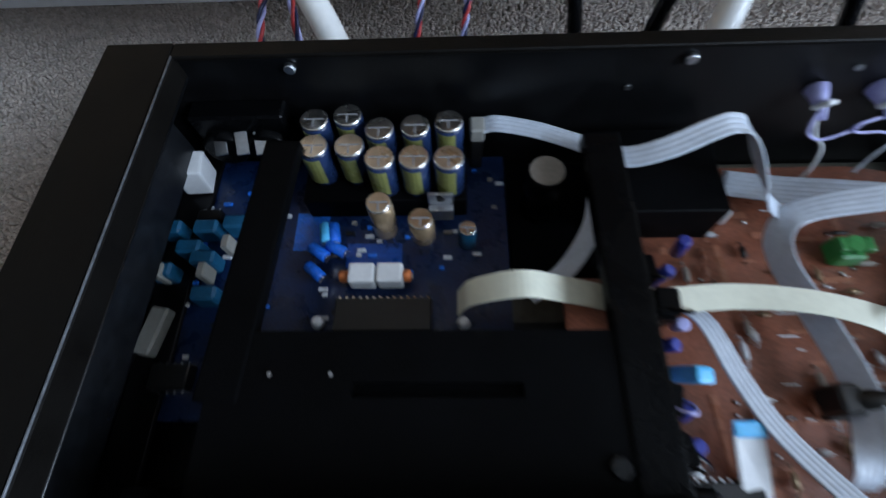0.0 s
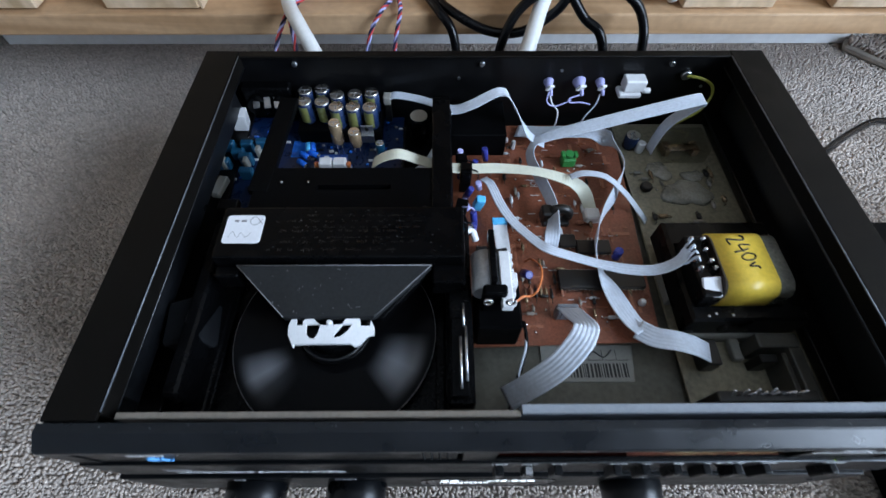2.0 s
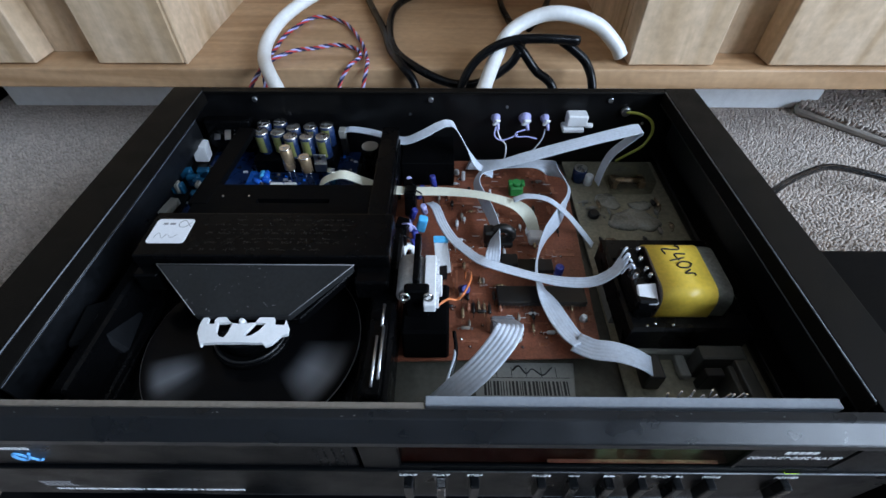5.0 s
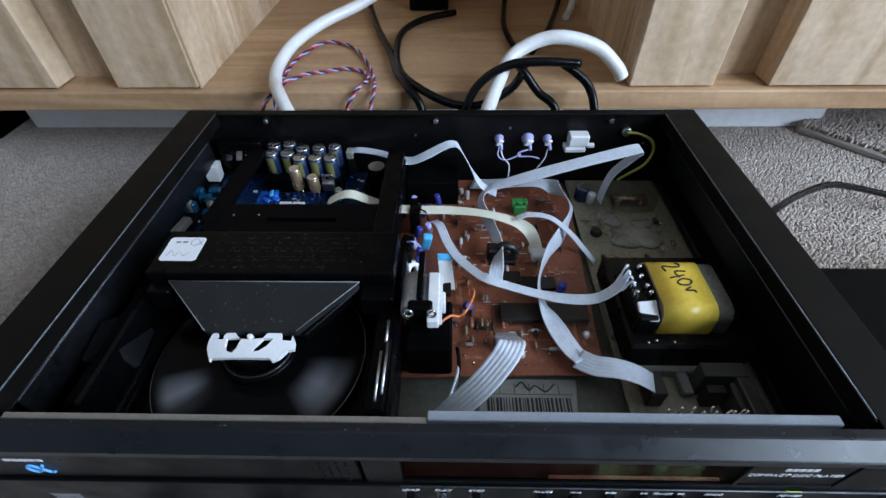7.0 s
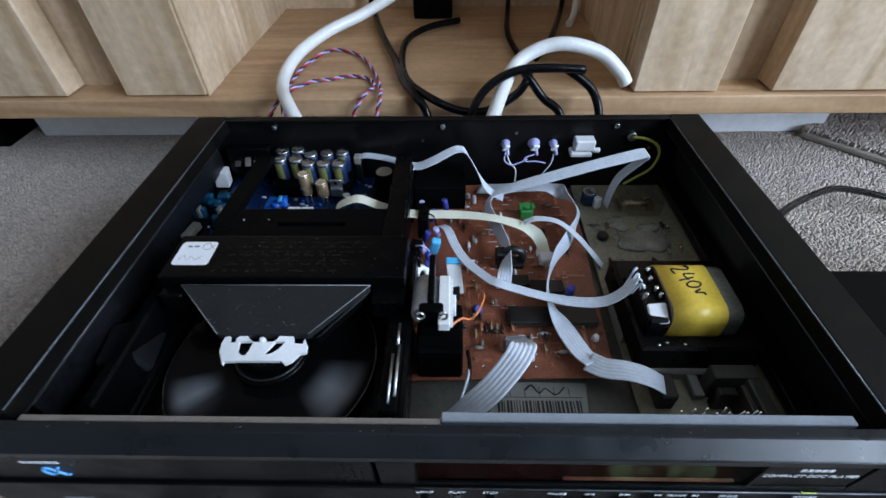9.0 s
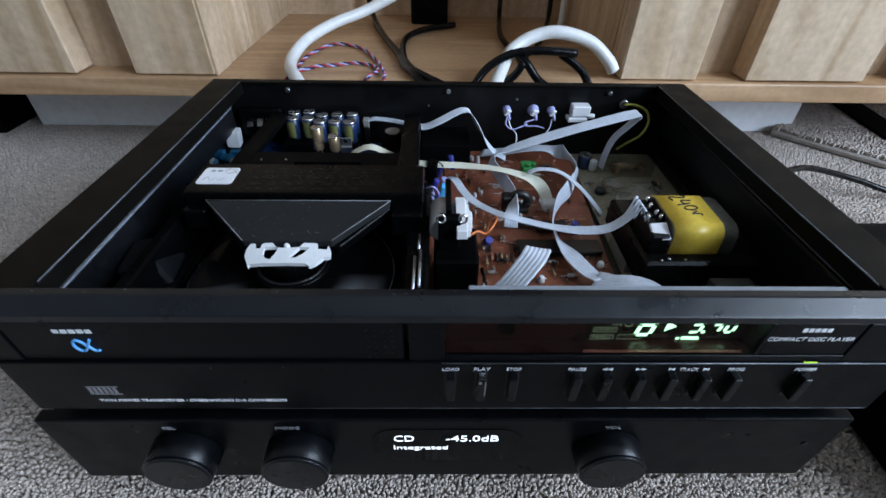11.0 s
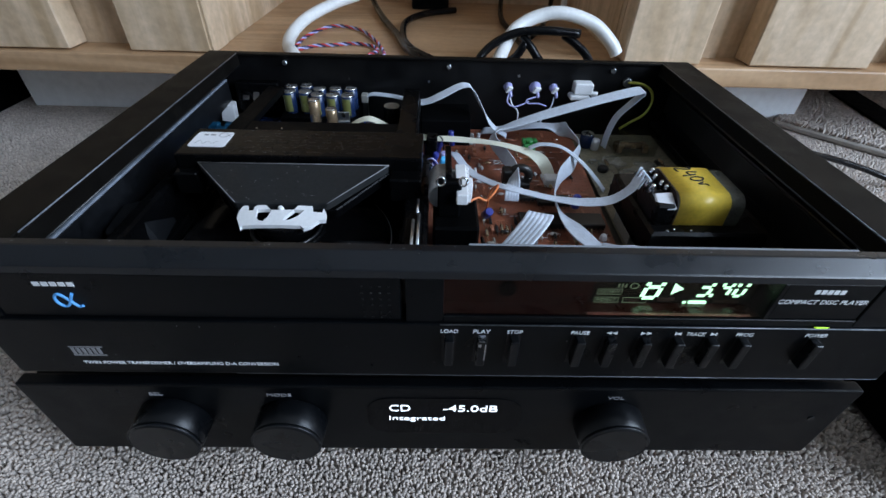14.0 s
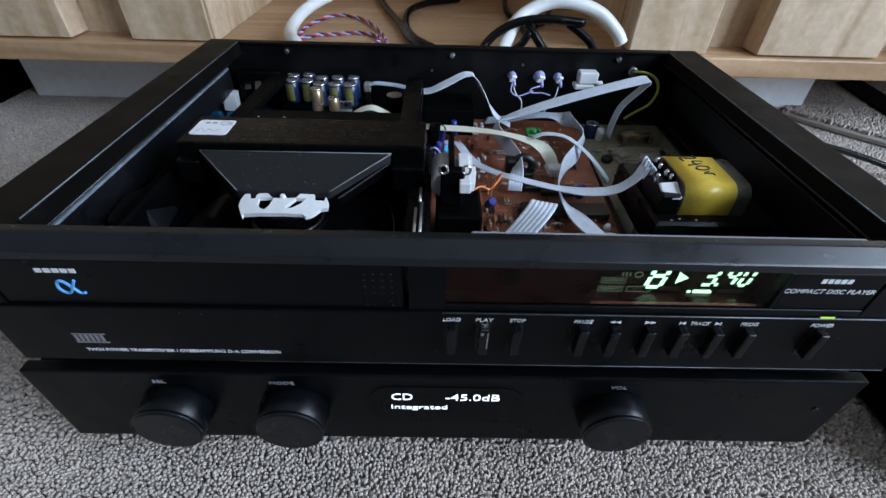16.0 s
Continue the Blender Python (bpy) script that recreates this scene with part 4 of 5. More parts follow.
part("grey_lead", tube([(0.17, 0.74, 3.70), (0.16, 0.64, 3.70), (0.12, 0.52, 3.66), (0.10, 0.44, 3.62)], 0.008, 8), M_GREYRIB, motor)

# ---- cd player: boards ----
rnd = random.Random(11)
brown = part("brown_circuit_board", prism([(-0.45, 0.68), (1.06, 0.72), (1.14, 2.5), (1.10, 2.66), (0.9, 2.70), (-0.45, 2.70)], 3.555, 3.571, 0.003), M_BROWN, cd, "brown single-sided circuit board")
for i in range(90):
    x, y = rnd.uniform(-0.05, 1.02), rnd.uniform(0.76, 2.62)
    w, h = (rnd.uniform(0.02, 0.2), rnd.uniform(0.008, 0.03))
    if rnd.random() < 0.5:
        w, h = h, w
    part("copper_track", block(x, min(x + w, 1.04), y, min(y + h, 2.64), 3.5705, 3.5735 + 0.0002 * (i % 9), 0), M_TRACK, brown)
for i in range(60):
    x, y = rnd.uniform(-0.05, 1.0), rnd.uniform(0.76, 2.6)
    part("solder_joint", rod((x, y, 3.571), (x, y, 3.583), 0.012, 0.004, 7), M_SOLDER, brown)
for i in range(26):
    x, y = rnd.uniform(0.0, 0.95), rnd.uniform(0.80, 2.5)
    part("printed_mark", block(x, x + rnd.uniform(0.02, 0.07), y, y + 0.006, 3.5760, 3.5768, 0), M_SILK, brown)
part("corner_print", join(block(0.36, 0.46, 2.0, 2.006, 3.5762, 3.577, 0), block(0.36, 0.46, 2.06, 2.066, 3.5762, 3.577, 0), *[tube([(cx + 0.022 * math.cos(a), 2.033 + 0.02 * math.sin(a), 3.577) for a in [k * math.tau / 10 for k in range(11)]], 0.003, 5, 1) for cx in (0.385, 0.435)]), M_SILK, brown)


def chip(x0, x1, y0, y1, z, h, board, pins=True, name="chip"):
    c = part(name, block(x0, x1, y0, y1, z + 0.012, z + h, 0.005), M_RUBBER, board, "black chip")
    if pins:
        n = max(3, int((x1 - x0) / 0.026))
        part("chip_pins", join(*[block(x0 + (x1 - x0) * (i + 0.3) / n, x0 + (x1 - x0) * (i + 0.6) / n, yy - 0.006, yy + 0.006, z, z + h * 0.65, 0) for i in range(n) for yy in (y0 - 0.006, y1 + 0.006)]), M_SOLDER, board)
    return c


def axial(x, y, z, length, r, board, body, turn=0, name="resistor"):
    """A small part lying on its two wire ends."""
    dx, dy = math.cos(radians(turn)) * length / 2, math.sin(radians(turn)) * length / 2
    part(name, join(rod((x - dx * 0.6, y - dy * 0.6, z + r + 0.01), (x + dx * 0.6, y + dy * 0.6, z + r + 0.01), r, n=10, edge=r * 0.4), tube([(x - dx, y - dy, z), (x - dx, y - dy, z + r + 0.01), (x + dx, y + dy, z + r + 0.01), (x + dx, y + dy, z)], r * 0.22, 5, 3)), body, board)


def can(x, y, z0, z1, r, sleeve, board, top=M_CAPTOP, name="capacitor", stripe=None, label=""):
    """An upright electrolytic can: sleeve, crimped bright top with scored lines, pale stripe."""
    c = part(name, rod((x, y, z0), (x, y, z1 - 0.012), r, n=24, edge=0.006), sleeve, board, label)
    return c


def can_top(x, y, z1, r, board, top=M_CAPTOP):
    part("can_top", join(rod((x, y, z1 - 0.014), (x, y, z1), r * 0.97, n=24, edge=0.008)), top, board)
    part("scored_lines", join(block(x - r * 0.7, x + r * 0.7, y - 0.003, y + 0.003, z1, z1 + 0.001, 0), block(x - 0.003, x + 0.003, y - r * 0.7, y + 0.0, z1, z1 + 0.0012, 0)), M_INKDIM, board)


chip(0.45, 1.03, 1.08, 1.22, 3.571, 0.06, brown)
chip(0.62, 0.86, 1.36, 1.47, 3.571, 0.05, brown)
chip(0.50, 0.62, 1.42, 1.52, 3.571, 0.05, brown)
chip(-0.10, 0.12, 1.30, 1.42, 3.571, 0.05, brown)
part("coil", join(tube([(0.52 + 0.07 * math.cos(a), 1.665, 3.66 + 0.07 * math.sin(a)) for a in [k * math.tau / 18 for k in range(19)]], 0.034, 10, 2), block(0.40, 0.60, 1.61, 1.72, 3.571, 3.62, 0.01)), M_RUBBER, brown, "black ring-shaped coil")
part("coil_former", block(0.385, 0.46, 1.62, 1.72, 3.6, 3.72, 0.012), M_RUBBER, brown)
part("crystal_can", block(0.72, 0.83, 1.64, 1.74, 3.571, 3.65, 0.012), M_WHITE, brown)
for x, y in ((0.99, 0.985), (0.56, 0.84), (0.20, 2.50), (0.93, 0.80)):
    part("white_post", rod((x, y, 3.571), (x, y, 3.622), 0.026, 0.02, 14, 0.008), M_WHITE, brown)
part("white_post", rod((0.255, 2.42, 3.571), (0.255, 2.42, 3.66), 0.02, 0.017, 12, 0.006), M_WHITE, brown)
part("trimmer", join(block(0.63, 0.74, 2.20, 2.30, 3.571, 3.66, 0.012), rod((0.685, 2.25, 3.66), (0.685, 2.25, 3.69), 0.036, n=12), block(0.62, 0.65, 2.22, 2.28, 3.66, 3.69, 0.004), block(0.72, 0.75, 2.22, 2.28, 3.66, 3.69, 0.004)), M_GREEN, brown, "green plastic trimmer")
for i in range(64):
    axial(rnd.uniform(0.05, 1.0), rnd.uniform(0.85, 2.45), 3.571, rnd.uniform(0.06, 0.11), rnd.uniform(0.009, 0.014), brown, rnd.choice((M_TANLIP, M_RUBBER, M_SILK, M_BRONZE, M_TRACK)), rnd.choice((0, 90, 90)))
for i in range(9):
    axial(0.22 + 0.035 * i, rnd.uniform(1.0, 1.18), 3.571, 0.12, 0.011, brown, rnd.choice((M_BRONZE, M_TRACK, M_RUBBER)), 90)
for x, y, tilt in ((0.22, 1.21, 40), (0.88, 1.33, 0)):
    part("blue_capacitor", turned(rod((x, y, 3.60), (x, y, 3.70), 0.03, n=14, edge=0.006), (x, y, 3.6), tilt, 0, 20), M_BLUECAP, brown)
for i, (x, y) in enumerate(((-0.14, 1.74), (-0.10, 1.62), (-0.13, 1.52), (-0.17, 1.86), (-0.05, 1.95), (-0.2, 2.05), (-0.12, 2.12), (0.02, 2.25), (-0.2, 2.28))):
    part("blue_capacitor", turned(rod((x, y, 3.62), (x, y, 3.72 + 0.012 * (i % 4)), 0.025, n=14, edge=0.006), (x, y, 3.6), (i * 37) % 30 - 15, (i * 53) % 40 - 20, 0), M_BLUECAP if i % 4 else M_LILAC, brown)
part("cyan_capacitor", turned(block(-0.10, -0.03, 1.72, 1.78, 3.62, 3.77, 0.016, 2), (-0.07, 1.8, 3.7), 10, 12, 0), M_CYAN, brown, "cyan film capacitor")
for i, (x, y, z) in enumerate(((-0.20, 1.66, 3.80), (-0.16, 1.97, 3.84), (-0.19, 2.12, 3.78), (-0.22, 1.50, 3.84))):
    part("black_connector", turned(join(block(x - 0.04, x + 0.045, y - 0.05, y + 0.05, 3.60, z, 0.008), block(x - 0.03, x + 0.03, y - 0.062, y - 0.05, z - 0.06, z - 0.02, 0.003)), (x, y, z), 0, 6 - 4 * i, 9 * i - 12), M_PLASTIC, brown, "black wire connector")
    part("pale_wire", tube([(x, y - 0.03, z), (x + 0.05, y - 0.05, z + 0.02), (x + 0.09, y - 0.02, z - 0.05), (x + 0.10, y + 0.03, 3.60)], 0.006, 6), M_CABLE if i else M_LILAC, brown)
part("white_jacket", tube([(-0.2, 1.40, 3.7), (-0.17, 1.47, 3.73), (-0.13, 1.5, 3.70), (-0.1, 1.45, 3.64)], 0.025, 8), M_WHITE, brown)
part("black_screen", join(block(-0.26, 0.175, 2.34, 2.74, 3.572, 3.80, 0.006), block(-0.645, -0.265, 2.16, 2.74, 3.50, 3.575, 0.004)), M_MATTE, brown, "black metal screening box")
part("round_capacitor", rod((-0.52, 2.49, 3.50), (-0.52, 2.49, 3.86), 0.075, n=22, edge=0.01), M_PLASTIC, cd, "black can capacitor with grey top")
part("can_top", rod((-0.52, 2.49, 3.861), (-0.52, 2.49, 3.868), 0.068, n=22), M_TANLIP, cd)
part("plug", join(block(0.39, 0.53, 0.87, 0.93, 3.571, 3.70, 0.008), *[block(0.398 + 0.022 * i, 0.410 + 0.022 * i, 0.862, 0.87, 3.60, 3.69, 0) for i in range(6)]), mat("grey_plug", (0.16, 0.17, 0.19), 0.45, vary=0.1), brown, "grey ribbon plug")

# beige power board
beige = part("beige_circuit_board", prism([(1.16, 0.22), (2.0, 0.22), (2.0, 2.78), (1.18, 2.78)], 3.495, 3.511, 0.003), M_BEIGE, cd, "beige power supply board with flux stains")
def blob(x, y, z, r, h, seed):
    """A flattened lump with a wandering outline."""
    g = random.Random(seed)
    n, ph = 30, [g.uniform(0, 6.3) for _ in range(4)]
    bm = bmesh.new()
    rings = []
    for q, up in ((1.0, 0.0), (0.93, 0.45), (0.72, 0.8), (0.4, 1.0)):
        ring_ = []
        for k in range(n):
            a = k * math.tau / n
            w = r * q * (1 + 0.2 * math.sin(2 * a + ph[0]) + 0.11 * math.sin(3 * a + ph[1]) + 0.06 * math.sin(7 * a + ph[2]))
            ring_.append(bm.verts.new(at(x + 1.15 * w * math.cos(a), y + w * math.sin(a), z + h * up * (1 + 0.25 * math.sin(3 * a + ph[3])))))
        rings.append(ring_)
    for p, q in zip(rings, rings[1:]):
        for k in range(n):
            bm.faces.new((p[k], p[(k + 1) % n], q[(k + 1) % n], q[k])).smooth = True
    bm.faces.new(rings[-1]).smooth = True
    bm.faces.new(rings[0][::-1])
    return bm


M_GLUE = mat("pale_glue", (0.33, 0.32, 0.28), 0.3, vary=0.4, scale=60, second=(0.22, 0.205, 0.16), bump=0.6, bump_scale=250)
for x, y, r, h, sd in ((1.62, 1.98, 0.15, 0.035, 3), (1.46, 2.22, 0.09, 0.02, 5), (1.72, 2.16, 0.07, 0.02, 8)):
    part("glue_blob", blob(x, y, 3.511, r, h, sd), M_GLUE, beige, "pale blob of glue")
part("dark_stain_part", rod((1.30, 2.03, 3.511), (1.30, 2.03, 3.56), 0.045, n=16, edge=0.01), M_RUBBER, beige)
part("smoothing_capacitor", rod((1.27, 2.50, 3.511), (1.27, 2.50, 3.64), 0.06, n=20, edge=0.01), M_CAPSIDE, beige)
part("can_top", rod((1.27, 2.50, 3.64), (1.27, 2.50, 3.648), 0.055, n=20), M_CAPTOP, beige)
part("white_cap", rod((1.34, 2.44, 3.511), (1.34, 2.44, 3.62), 0.035, n=16, edge=0.01), M_WHITE, beige)
part("fuse_cover", join(block(1.50, 1.86, 2.30, 2.58, 3.512, 3.66, 0.02, 2)), P_CLEAR, beige, "clear plastic fuse cover")
part("fuse", join(rod((1.54, 2.44, 3.56), (1.80, 2.44, 3.56), 0.03, n=14), block(1.53, 1.58, 2.38, 2.50, 3.512, 3.58, 0.004), block(1.77, 1.82, 2.38, 2.50, 3.512, 3.58, 0.004)), M_BRONZE, beige)
for i in range(16):
    axial(rnd.uniform(1.24, 1.9), rnd.uniform(1.58, 2.25), 3.511, rnd.uniform(0.07, 0.14), rnd.uniform(0.011, 0.018), beige, rnd.choice((M_TANLIP, M_RUBBER, M_BRONZE, M_LABELGREY)), rnd.choice((0, 90)))
for i in range(22):
    x, y = rnd.uniform(1.2, 1.95), rnd.uniform(0.3, 2.7)
    part("solder_joint", rod((x, y, 3.511), (x, y, 3.522), 0.012, 0.004, 7), M_SOLDER, beige)
part("heat_sink", join(block(1.55, 1.80, 0.62, 0.71, 3.511, 3.735, 0.012, 2), block(1.72, 1.80, 0.30, 0.62, 3.511, 3.735, 0.012, 2), block(1.69, 1.72, 0.34, 0.60, 3.511, 3.70, 0.004)), mat("grey_heat_sink", (0.040, 0.039, 0.033), 0.45, vary=0.25), beige, "grey bent metal heat sink")
part("transistor", block(1.57, 1.67, 0.545, 0.60, 3.511, 3.68, 0.006), M_RUBBER, beige)
part("white_resistor", block(1.485, 1.545, 0.60, 0.74, 3.525, 3.575, 0.006), M_LABELGREY, beige)
for i in range(11):
    x = 1.17 + 0.036 * i + 0.009 * (i % 3)
    part("lead_pin", turned(rod((x, 0.30, 3.86), (x, 0.30, 3.97 + 0.03 * (i % 2)), 0.005, n=6), (x, 0.3, 3.9), (i * 17) % 12 - 6, (i * 29) % 12 - 6, 0), M_SOLDER, beige)
part("pin_strip", block(1.12, 1.66, 0.27, 0.33, 3.512, 3.88, 0.006), M_RUBBER, beige)
bc = part("barcode_label", sheet([(0.30, 0.73, 3.476), (0.90, 0.73, 3.476), (0.87, 0.49, 3.476), (0.29, 0.49, 3.476)], 0.003), M_LABELGREY, cd, "grey paper label with a barcode")
x = 0.34
while x < 0.84:
    w = rnd.choice((0.006, 0.009, 0.014))
    part("bar", block(x, x + w, 0.52, 0.61, 3.4762, 3.4768, 0), M_RUBBER, bc)
    x += w + rnd.choice((0.006, 0.009, 0.012))
part("label_rule", join(block(0.32, 0.86, 0.63, 0.634, 3.4762, 3.4768, 0), *[block(0.42 + 0.09 * i, 0.424 + 0.09 * i, 0.636, 0.70, 3.4762, 3.4768, 0) for i in range(5)]), M_RUBBER, bc)
part("ink_scrawl", tube([(0.52, 0.68, 3.478), (0.56, 0.71, 3.478), (0.60, 0.66, 3.478), (0.64, 0.69, 3.478), (0.70, 0.65, 3.478), (0.76, 0.70, 3.478)], 0.005, 5, 5), M_RUBBER, bc)

# transformer
def framed(x0, x1, y0, y1, a0, a1, b0, b1, z0, z1):
    """A plate with a rectangular hole right through it, its outer rims softened."""
    bm = bmesh.new()
    e = 0.018
    rings = [[bm.verts.new(at(x, y, z)) for x, y in ((p, r), (q, r), (q, v), (p, v))] for p, q, r, v, z in ((a0, a1, b0, b1, z0), (x0, x1, y0, y1, z0), (x0, x1, y0, y1, z1 - e), (x0 + e, x1 - e, y0 + e, y1 - e, z1), (a0, a1, b0, b1, z1))]
    for p, q in zip(rings, rings[1:] + rings[:1]):
        for i in range(4):
            bm.faces.new((p[i], p[(i + 1) % 4], q[(i + 1) % 4], q[i]))
    bmesh.ops.recalc_face_normals(bm, faces=bm.faces)
    return bm


traf = part("transformer_core", framed(1.17, 1.88, 0.765, 1.50, 1.20, 1.745, 0.855, 1.32, 3.60, 3.80), M_GLOSSCORE, cd, "black laminated transformer with yellow tape marked 240v")
part("mounting_strap", join(block(1.20, 1.76, 0.735, 0.80, 3.511, 3.598, 0.012), block(1.17, 1.88, 1.0, 1.30, 3.511, 3.598, 0.004)), M_LABELGREY, traf, "pale mounting strap")
for x, y in ((1.32, 0.81), (1.42, 0.80), (1.27, 0.795)):
    part("lacquer_drip", rod((x, y, 3.799), (x, y, 3.806), 0.012, 0.006, 8, 0.002), M_SOLDER, traf)


def winding(x0, x1, r=0.10, grow=0.0):
    """The taped coil: a rounded block that lies along x."""
    y0, y1, z0, z1 = 0.872 - grow, 1.305 + grow, 3.72, 3.978 + grow
    out = [(y, z) for y, z in round_rect(y0, y1, z0, z1, r, 6)]
    bm = bmesh.new()
    a = [bm.verts.new(at(x0, y, z)) for y, z in out]
    b = [bm.verts.new(at(x1, y, z)) for y, z in out]
    bm.faces.new(a[::-1]), bm.faces.new(b)
    for k in range(len(out)):
        f = bm.faces.new((a[k], a[(k + 1) % len(a)], b[(k + 1) % len(a)], b[k]))
        f.smooth = True
    bmesh.ops.recalc_face_normals(bm, faces=bm.faces)
    return bm


part("winding_wrap", winding(1.33, 1.735, 0.085), M_TAPE, traf, "clear wrapped winding")
part("winding_end", winding(1.325, 1.329, 0.085), M_BAKELITE, traf)
part("yellow_tape", winding(1.337, 1.645, 0.085, 0.006), M_YELLOW, traf, "yellow tape marked 240v by hand")
for stroke in ([(0, 0.85), (0.06, 1), (0.14, 0.9), (0.1, 0.55), (0, 0.05), (0.18, 0.0)], [(0.34, 1), (0.26, 0.45), (0.48, 0.4)], [(0.44, 0.75), (0.42, -0.1)], [(0.62, 0.8), (0.54, 0.45), (0.6, 0.08), (0.7, 0.12), (0.76, 0.5), (0.7, 0.8), (0.62, 0.8)], [(0.84, 0.5), (0.90, 0.1), (0.97, 0.5), (1.05, 0.5)]):
    c, s = math.cos(radians(-72)), math.sin(radians(-72))
    part("handwritten_marking", tube([(1.42 + 0.26 * u * c - 0.11 * v * s, 1.225 + 0.225 * u * s + 0.11 * v * c, 3.985) for u, v in stroke], 0.0055, 6, 6), M_RUBBER, traf)
part("terminal_block", block(1.205, 1.324, 0.87, 1.30, 3.62, 3.925, 0.012), M_GLOSSCORE, traf)
part("paper_tab", sheet([(1.212, 0.978, 3.952), (1.325, 0.985, 3.958), (1.322, 0.868, 3.915), (1.215, 0.872, 3.908)], 0.02), M_PAPER, traf)
for x, y in ((1.225, 1.25), (1.30, 1.25), (1.215, 1.18), (1.29, 1.17), (1.225, 1.11), (1.30, 1.09), (1.225, 1.04), (1.31, 1.04)):
    part("solder_tag", join(rod((x, y, 3.915), (x, y, 3.975), 0.02, 0.012, 10, 0.005)), M_SOLDER, traf)

# blue digital board
blue = part("blue_circuit_board", join(block(-1.46, -0.66, 1.9, 2.74, 3.615, 3.631, 0.002), block(-2.07, -1.46, 1.6, 2.74, 3.615, 3.631, 0.002)), M_BLUE, cd, "dark blue audio circuit board")
part("copper_field", block(-1.56, -1.42, 2.27, 2.45, 3.6315, 3.634, 0), M_BLUETRACK, blue)
part("copper_field", block(-1.33, -1.10, 2.19, 2.30, 3.6315, 3.6332, 0), M_FILMDARK, blue)
for i in range(46):
    x, y = rnd.uniform(-1.44, -0.7), rnd.uniform(1.95, 2.7)
    part("surface_part", block(x, x + rnd.choice((0.02, 0.035)), y, y + 0.016, 3.6312, 3.643, 0), rnd.choice((M_SILK, M_RUBBER, M_TANLIP, M_BLUETRACK, M_SILK)), blue)
for i in range(22):
    x, y = rnd.uniform(-2.05, -1.62), rnd.uniform(1.65, 2.6)
    part("surface_part", block(x, x + rnd.choice((0.02, 0.035)), y, y + 0.016, 3.6312, 3.643, 0), rnd.choice((M_SILK, M_RUBBER, M_BLUETRACK)), blue)
for x, y in ((-1.432, 2.69), (-1.30, 2.71), (-1.17, 2.64), (-1.03, 2.65), (-0.90, 2.669), (-1.42, 2.56), (-1.28, 2.56), (-1.16, 2.50), (-1.03, 2.50), (-0.899, 2.494)):
    can(x, y, 3.762, 3.955, 0.058, M_CAPSIDE, blue, label="dark blue electrolytic can with bright top")
    part("gold_stripe", join(prism([(x + 0.0592 * math.cos(a), y + 0.0592 * math.sin(a)) for a in [math.pi * (1.2 + 0.09 * k) for k in range(6)]] + [(x + 0.05 * math.cos(a), y + 0.05 * math.sin(a)) for a in [math.pi * (1.65 - 0.09 * k) for k in range(6)]], 3.785, 3.93)), M_CAPGOLD, blue)
    can_top(x, y, 3.956, 0.058, blue)
# Added block: carries the short cans and stands for the shade below them.
part("can_shade_block", block(-1.5, -0.83, 2.43, 2.765, 3.632, 3.761, 0.006), M_MATTE, blue, "added black block for the shade below the cans")
for x, y, z in ((-1.142, 2.281, 3.99), (-1.0, 2.25, 3.93)):
    can(x, y, 3.79, z, 0.046, M_BRONZE, blue, label="bronze audio capacitor")
    can_top(x, y, z, 0.046, blue)
    part("lead_pair", join(rod((x - 0.02, y, 3.631), (x - 0.02, y, 3.79), 0.006, n=6), rod((x + 0.02, y, 3.631), (x + 0.02, y, 3.79), 0.006, n=6)), M_SOLDER, blue)
reg = part("regulator", join(block(-0.985, -0.885, 2.41, 2.425, 3.72, 3.83, 0.004), block(-0.985, -0.885, 2.38, 2.41, 3.68, 3.76, 0.004)), M_STEEL, blue, "silver tab regulator")
part("tab_hole", rod((-0.935, 2.409, 3.80), (-0.935, 2.405, 3.80), 0.016, n=12), M_RUBBER, blue)
part("white_film_capacitor", block(-1.29, -1.188, 2.085, 2.165, 3.66, 3.745, 0.012, 2), M_WHITE, blue)
part("white_film_capacitor", block(-1.182, -1.08, 2.085, 2.165, 3.66, 3.745, 0.012, 2), M_WHITE, blue)
part("orange_end", rod((-1.33, 2.125, 3.70), (-1.29, 2.125, 3.70), 0.025, n=10, edge=0.006), M_ORANGE, blue)
part("orange_end", rod((-1.08, 2.125, 3.70), (-1.05, 2.125, 3.70), 0.025, n=10, edge=0.006), M_ORANGE, blue)
chip(-1.34, -0.97, 1.91, 2.04, 3.631, 0.06, blue)
for x, y in ((-1.41, 1.955), (-0.85, 1.95)):
    part("white_post", rod((x, y, 3.631), (x, y, 3.68), 0.028, 0.02, 14, 0.008), M_WHITE, blue)
for x, y, rz, m in ((-1.43, 2.235, 35, M_FILMBLUE), (-1.435, 2.15, 40, M_FILMBLUE), (-1.41, 2.32, 80, M_CYAN), (-1.375, 2.32, 80, M_FILMBLUE), (-1.36, 2.25, 30, M_FILMBLUE)):
    film = part("film_capacitor", turned(rod((x - 0.045, y, 3.685), (x + 0.045, y, 3.70), 0.024, n=14, edge=0.006), (x, y, 3.68), 0, 8, -rz), m, blue)
    part("sleeve_end", turned(rod((x + 0.0455, y, 3.70), (x + 0.049, y, 3.70), 0.019, n=12), (x, y, 3.68), 0, 8, -rz), M_CAPTOP, film)
    part("lead_pair", join(rod((x - 0.012, y, 3.631), (x - 0.012, y, 3.67), 0.005, n=6), rod((x + 0.012, y, 3.631), (x + 0.012, y, 3.67), 0.005, n=6)), M_SOLDER, blue)
